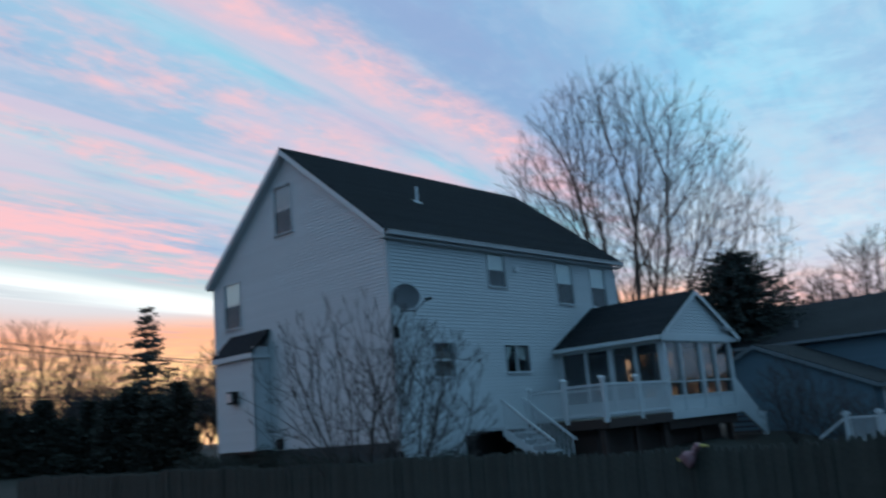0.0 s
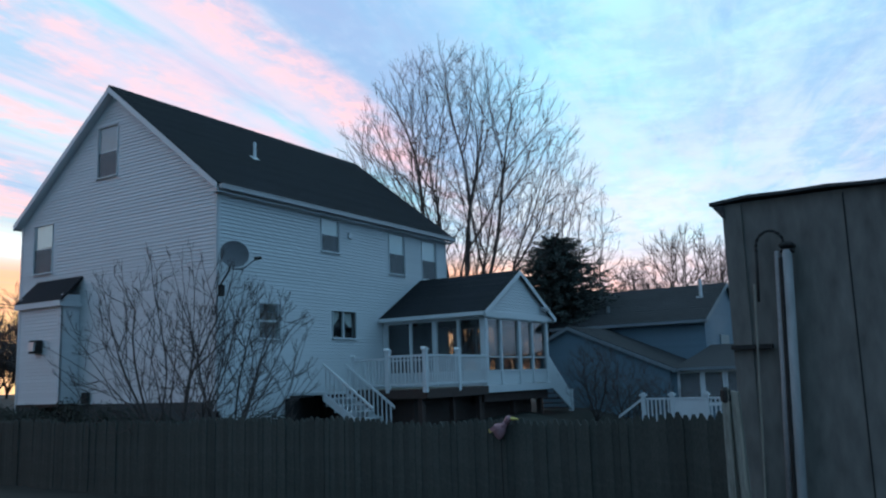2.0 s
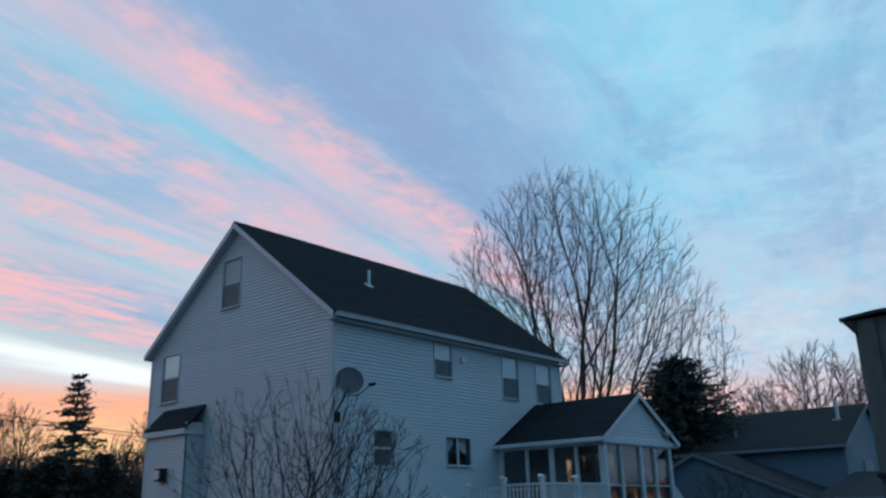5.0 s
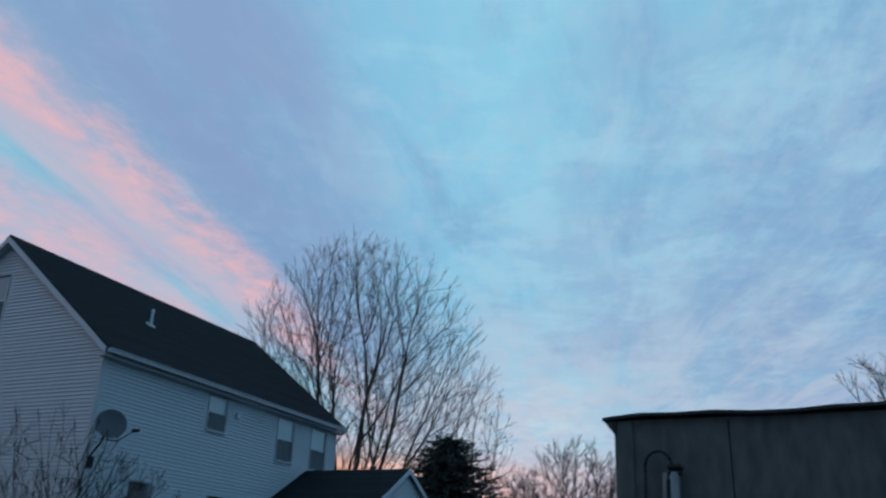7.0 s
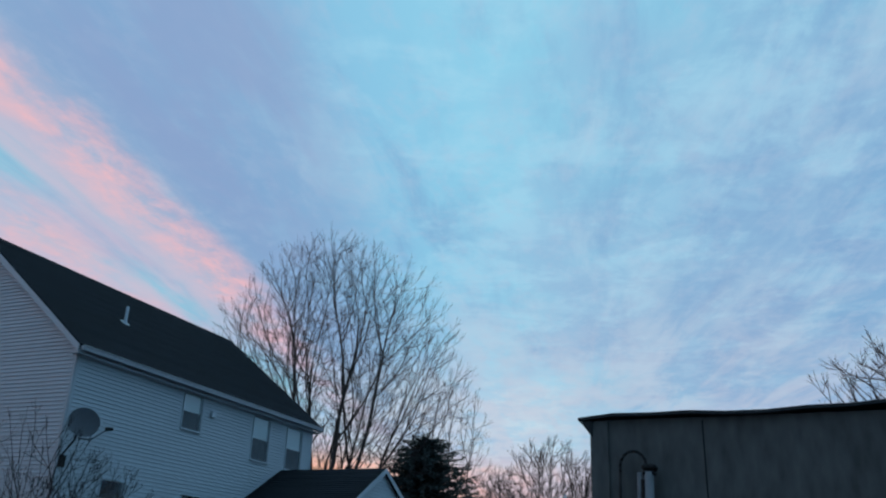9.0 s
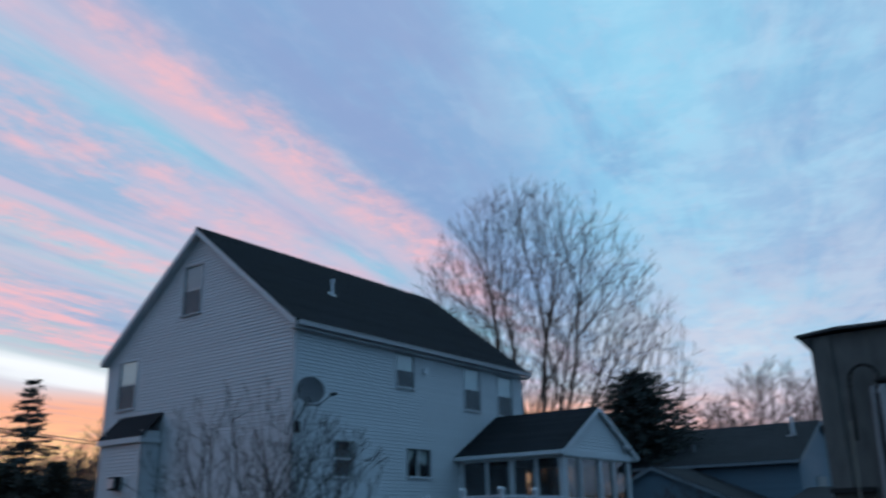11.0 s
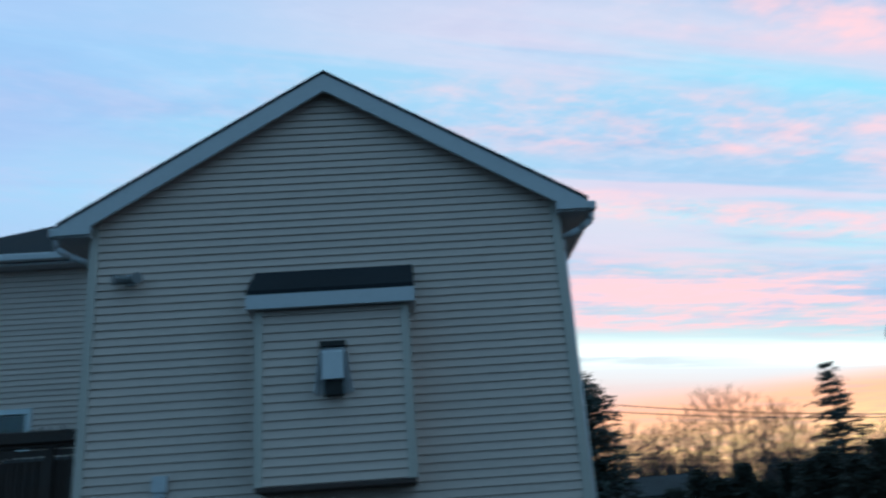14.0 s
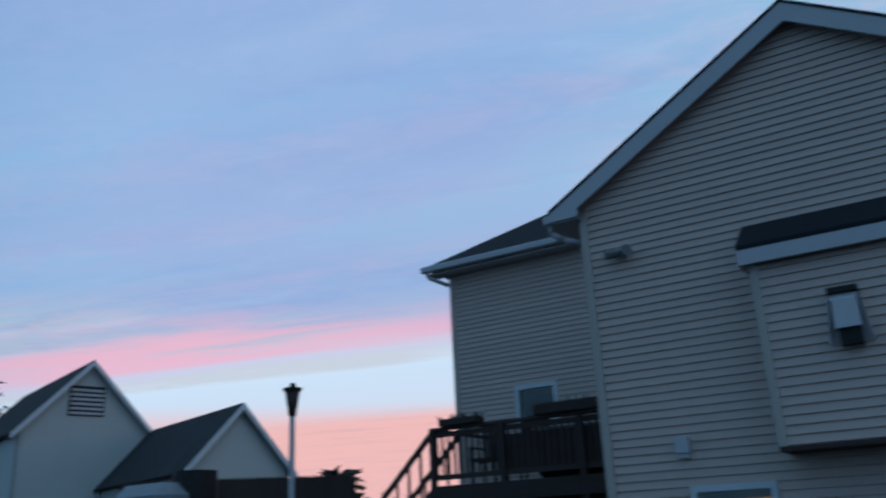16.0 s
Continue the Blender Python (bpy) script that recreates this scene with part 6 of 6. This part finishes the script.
for az, dist, hgt, wid, seed, text in ((15.6, 60, 11.4, 7.6, 51, "leafless rounded tree beyond the blue house"), (11.4, 58, 10.2, 8.0, 52, "leafless rounded tree beyond the blue house"),
                                        (19.2, 64, 9.6, 5.5, 57, "leafless rounded tree beyond the blue house"), (-7.0, 36, 11.4, 8.0, 54, "leafless tree rising past the shed roof"),
                                        (57.0, 70, 10.2, 8.0, 56, "leafless tree standing against the sunset"), (66.2, 76, 10.6, 7.0, 58, "leafless tree standing against the sunset"),
                                        (69.6, 72, 11.8, 9.0, 53, "leafless tree standing against the sunset"), (72.6, 78, 10.4, 8.0, 59, "leafless tree standing against the sunset"),
                                        (75.6, 74, 9.8, 8.0, 60, "leafless tree standing against the sunset")):
    bare_tree("bare_tree", text, polar(az, dist, 0.0), hgt, wid, seed, fork=0.25, low=0.25, leaders=6, aims=650, step=0.5, tip=0.017, thick=2.4, twig=0.9, sprays=4, fan=1.0)
far_wood("far_woods", "leafless trees beyond the neighbouring houses", 118, 131, 80, 3.0, 5.0, 44, 7)


# ---------------------------------------------------------------- houses and things beyond the deck
def far_house(az, dist, width, apex, eave, length, label, turn, window_on=False):
    h = thing("house", label, "house", at=polar(az, dist, 0.0))
    h.rotation_euler = (0, 0, radians(turn))
    g = Wall((-width / 2, 0, 0), (1, 0, 0), (0, -1, 0), gable_outline(0, width, eave, apex), -0.5, apex - 0.03, (eave,))
    gw = g.core("wall", "grey_siding", h)
    for x, out in ((-width / 2, (-1, 0, 0)), (width / 2, (1, 0, 0))):
        w = Wall((x, 0, 0), (0, 1, 0), out, lambda z: (0, length), -0.5, eave)
        w.core("wall", "grey_siding", h)
    part("back_wall", boxes(((-width / 2, length, -0.5), (width / 2, length + 0.1, eave))), "grey_siding", h)
    sl = (apex - eave) / (width / 2)
    for sg in (-1, 1):
        xa = sg * (width / 2 + 0.35)
        roof_slab("roof", [(xa, -0.3, eave - 0.35 * sl + 0.1), (0, -0.3, apex + 0.1), (0, length + 0.3, apex + 0.1), (xa, length + 0.3, eave - 0.35 * sl + 0.1)], 0.12, h, "shingle_grey", "grey shingle roof slope")
        part("rake_board", prism(bmesh.new(), [(xa, -0.3, eave - 0.35 * sl + 0.08), (0, -0.3, apex + 0.08), (0, -0.3, apex - 0.22), (xa, -0.3, eave - 0.35 * sl - 0.22)], (0, -0.04, 0)), "white_trim", h)
    if window_on:
        zc = eave + (apex - eave) * 0.42
        f = part("window", boxes(((-1.0, -0.06, zc - 0.75), (0.75, -0.001, zc + 0.75)), bevel=0.02), "black_iron", h, "dark louvred gable window")
        for i in range(6):
            part("slat", boxes(((-0.93, -0.09, zc - 0.68 + i * 0.23), (0.68, -0.061, zc - 0.56 + i * 0.23))), "grey_trim", f)
    return h


far_house(144.2, 46, 6.4, 10.8, 7.4, 12, "pale house with a grey roof up the slope", 72, True)
far_house(134.9, 38, 4.7, 7.4, 4.8, 11, "pale garage with a grey roof up the slope", 72)


def torch():
    t = thing("garden_torch", "tall garden torch with a dark flared head on a pale pole", "torch", at=polar(131.55, 9.5))
    z0 = t.location.z
    part("pole", tube(bmesh.new(), (0, 0, 0), (0, 0, 3.0 - z0), 0.035, 0.03, 8), "grey_trim", t)
    part("head", tube(bmesh.new(), (0, 0, 2.96 - z0), (0, 0, 3.24 - z0), 0.04, 0.085, 10), "dark_wood", t, "dark flared head", smooth=True)
    bm = tube(bmesh.new(), (0, 0, 3.24 - z0), (0, 0, 3.27 - z0), 0.105, 0.105, 10)
    tube(bm, (0, 0, 3.27 - z0), (0, 0, 3.325 - z0), 0.04, 0.03, 8)
    part("rim", bm, "black_iron", t)


torch()


def yard_things():
    c = thing("covered_grill", "grill under a pale grey cover beside the deck stairs", "grill", at=polar(139.6, 12.0))
    bm = bmesh.new()
    box(bm, (-0.62, -0.35, 0.0), (0.45, 0.35, 2.45 - c.location.z), 0.16)
    part("cover", bm, "dish", c, "pale grey cover")
    b = thing("barrel", "black rain barrel on a stand", "barrel", at=polar(137.6, 12.0))
    bm = tube(bmesh.new(), (0, 0, 0), (0, 0, 2.3 - b.location.z), 0.24, 0.30, 14)
    tube(bm, (0, 0, 2.3 - b.location.z), (0, 0, 2.6 - b.location.z), 0.30, 0.29, 14)
    part("body", bm, "black_iron", b)
    f = thing("board_fence", "dark board fence past the deck", "fence")
    p0, p1 = Vector(polar(142, 17, 0)), Vector(polar(127.5, 17, 0))
    n = 40
    for i in range(n):
        a, d = p0.lerp(p1, i / n), p0.lerp(p1, (i + 0.94) / n)
        part("board", prism(bmesh.new(), [a, d, d + Vector((0, 0, 2.85)), a + Vector((0, 0, 2.80))], (0, 0.03, 0)), "dark_wood", f)
    needle_tree("shrub", "dark rounded shrub past the deck", polar(128.6, 24), 3.4, 2.6, 77, 14, 0.4, "arbor", 0.05, 0.5, 0.3, 9, 0.4)


yard_things()


needle_tree("evergreen_tree", "dark evergreen beside the pale house", polar(150.6, 58, 1.0), 12.4, 6.0, 78, 26, 0.3, "needle", 0.05, 0.5, 0.3, 12, 0.5)


def far_garage():
    """Low dark roof beyond the hedge."""
    h = thing("outbuilding", "low outbuilding with a dark roof beyond the hedge", "shed")
    a, b = Vector(polar(79.5, 46, 0.6)), Vector(polar(71.0, 46, 0.6))
    back = Vector((a.x + b.x, a.y + b.y, 0)).normalized() * 4
    part("wall", prism(bmesh.new(), [a, b, b + Vector((0, 0, 2.5)), a + Vector((0, 0, 2.5))], back), "grey_siding", h)
    part("roof", prism(bmesh.new(), [a + Vector((0, 0, 2.5)) - back * 0.1, b + Vector((0, 0, 2.5)) - back * 0.1, b + Vector((0, 0, 3.55)) + back * 0.5, a + Vector((0, 0, 3.55)) + back * 0.5], (0, 0, 0.1)), "shingle_grey", h)


far_garage()


def cables():
    c = thing("overhead_cable", "four sagging overhead cables against the sunset", "cable", group="overhead cables")
    for z0, z1, dz in ((8.05, 5.35, 0.0), (7.55, 5.25, 0.1), (4.4, 3.3, 0.0), (3.9, 3.1, 0.0)):
        a, b = Vector(polar(80, 48, 1.65 + 48 * math.tan(radians(z0 + 0.45)))), Vector(polar(55, 48, 1.65 + 48 * math.tan(radians(z1 - 0.5))))
        pts = [a.lerp(b, i / 14) - Vector((0, 0, 0.35 * 4 * (i / 14) * (1 - i / 14))) for i in range(15)]
        bm = pipe(bmesh.new(), pts, 0.022, 5)
        bmesh.ops.remove_doubles(bm, verts=bm.verts[:], dist=0.006)
        part("cable", bm, "cable", c)


cables()
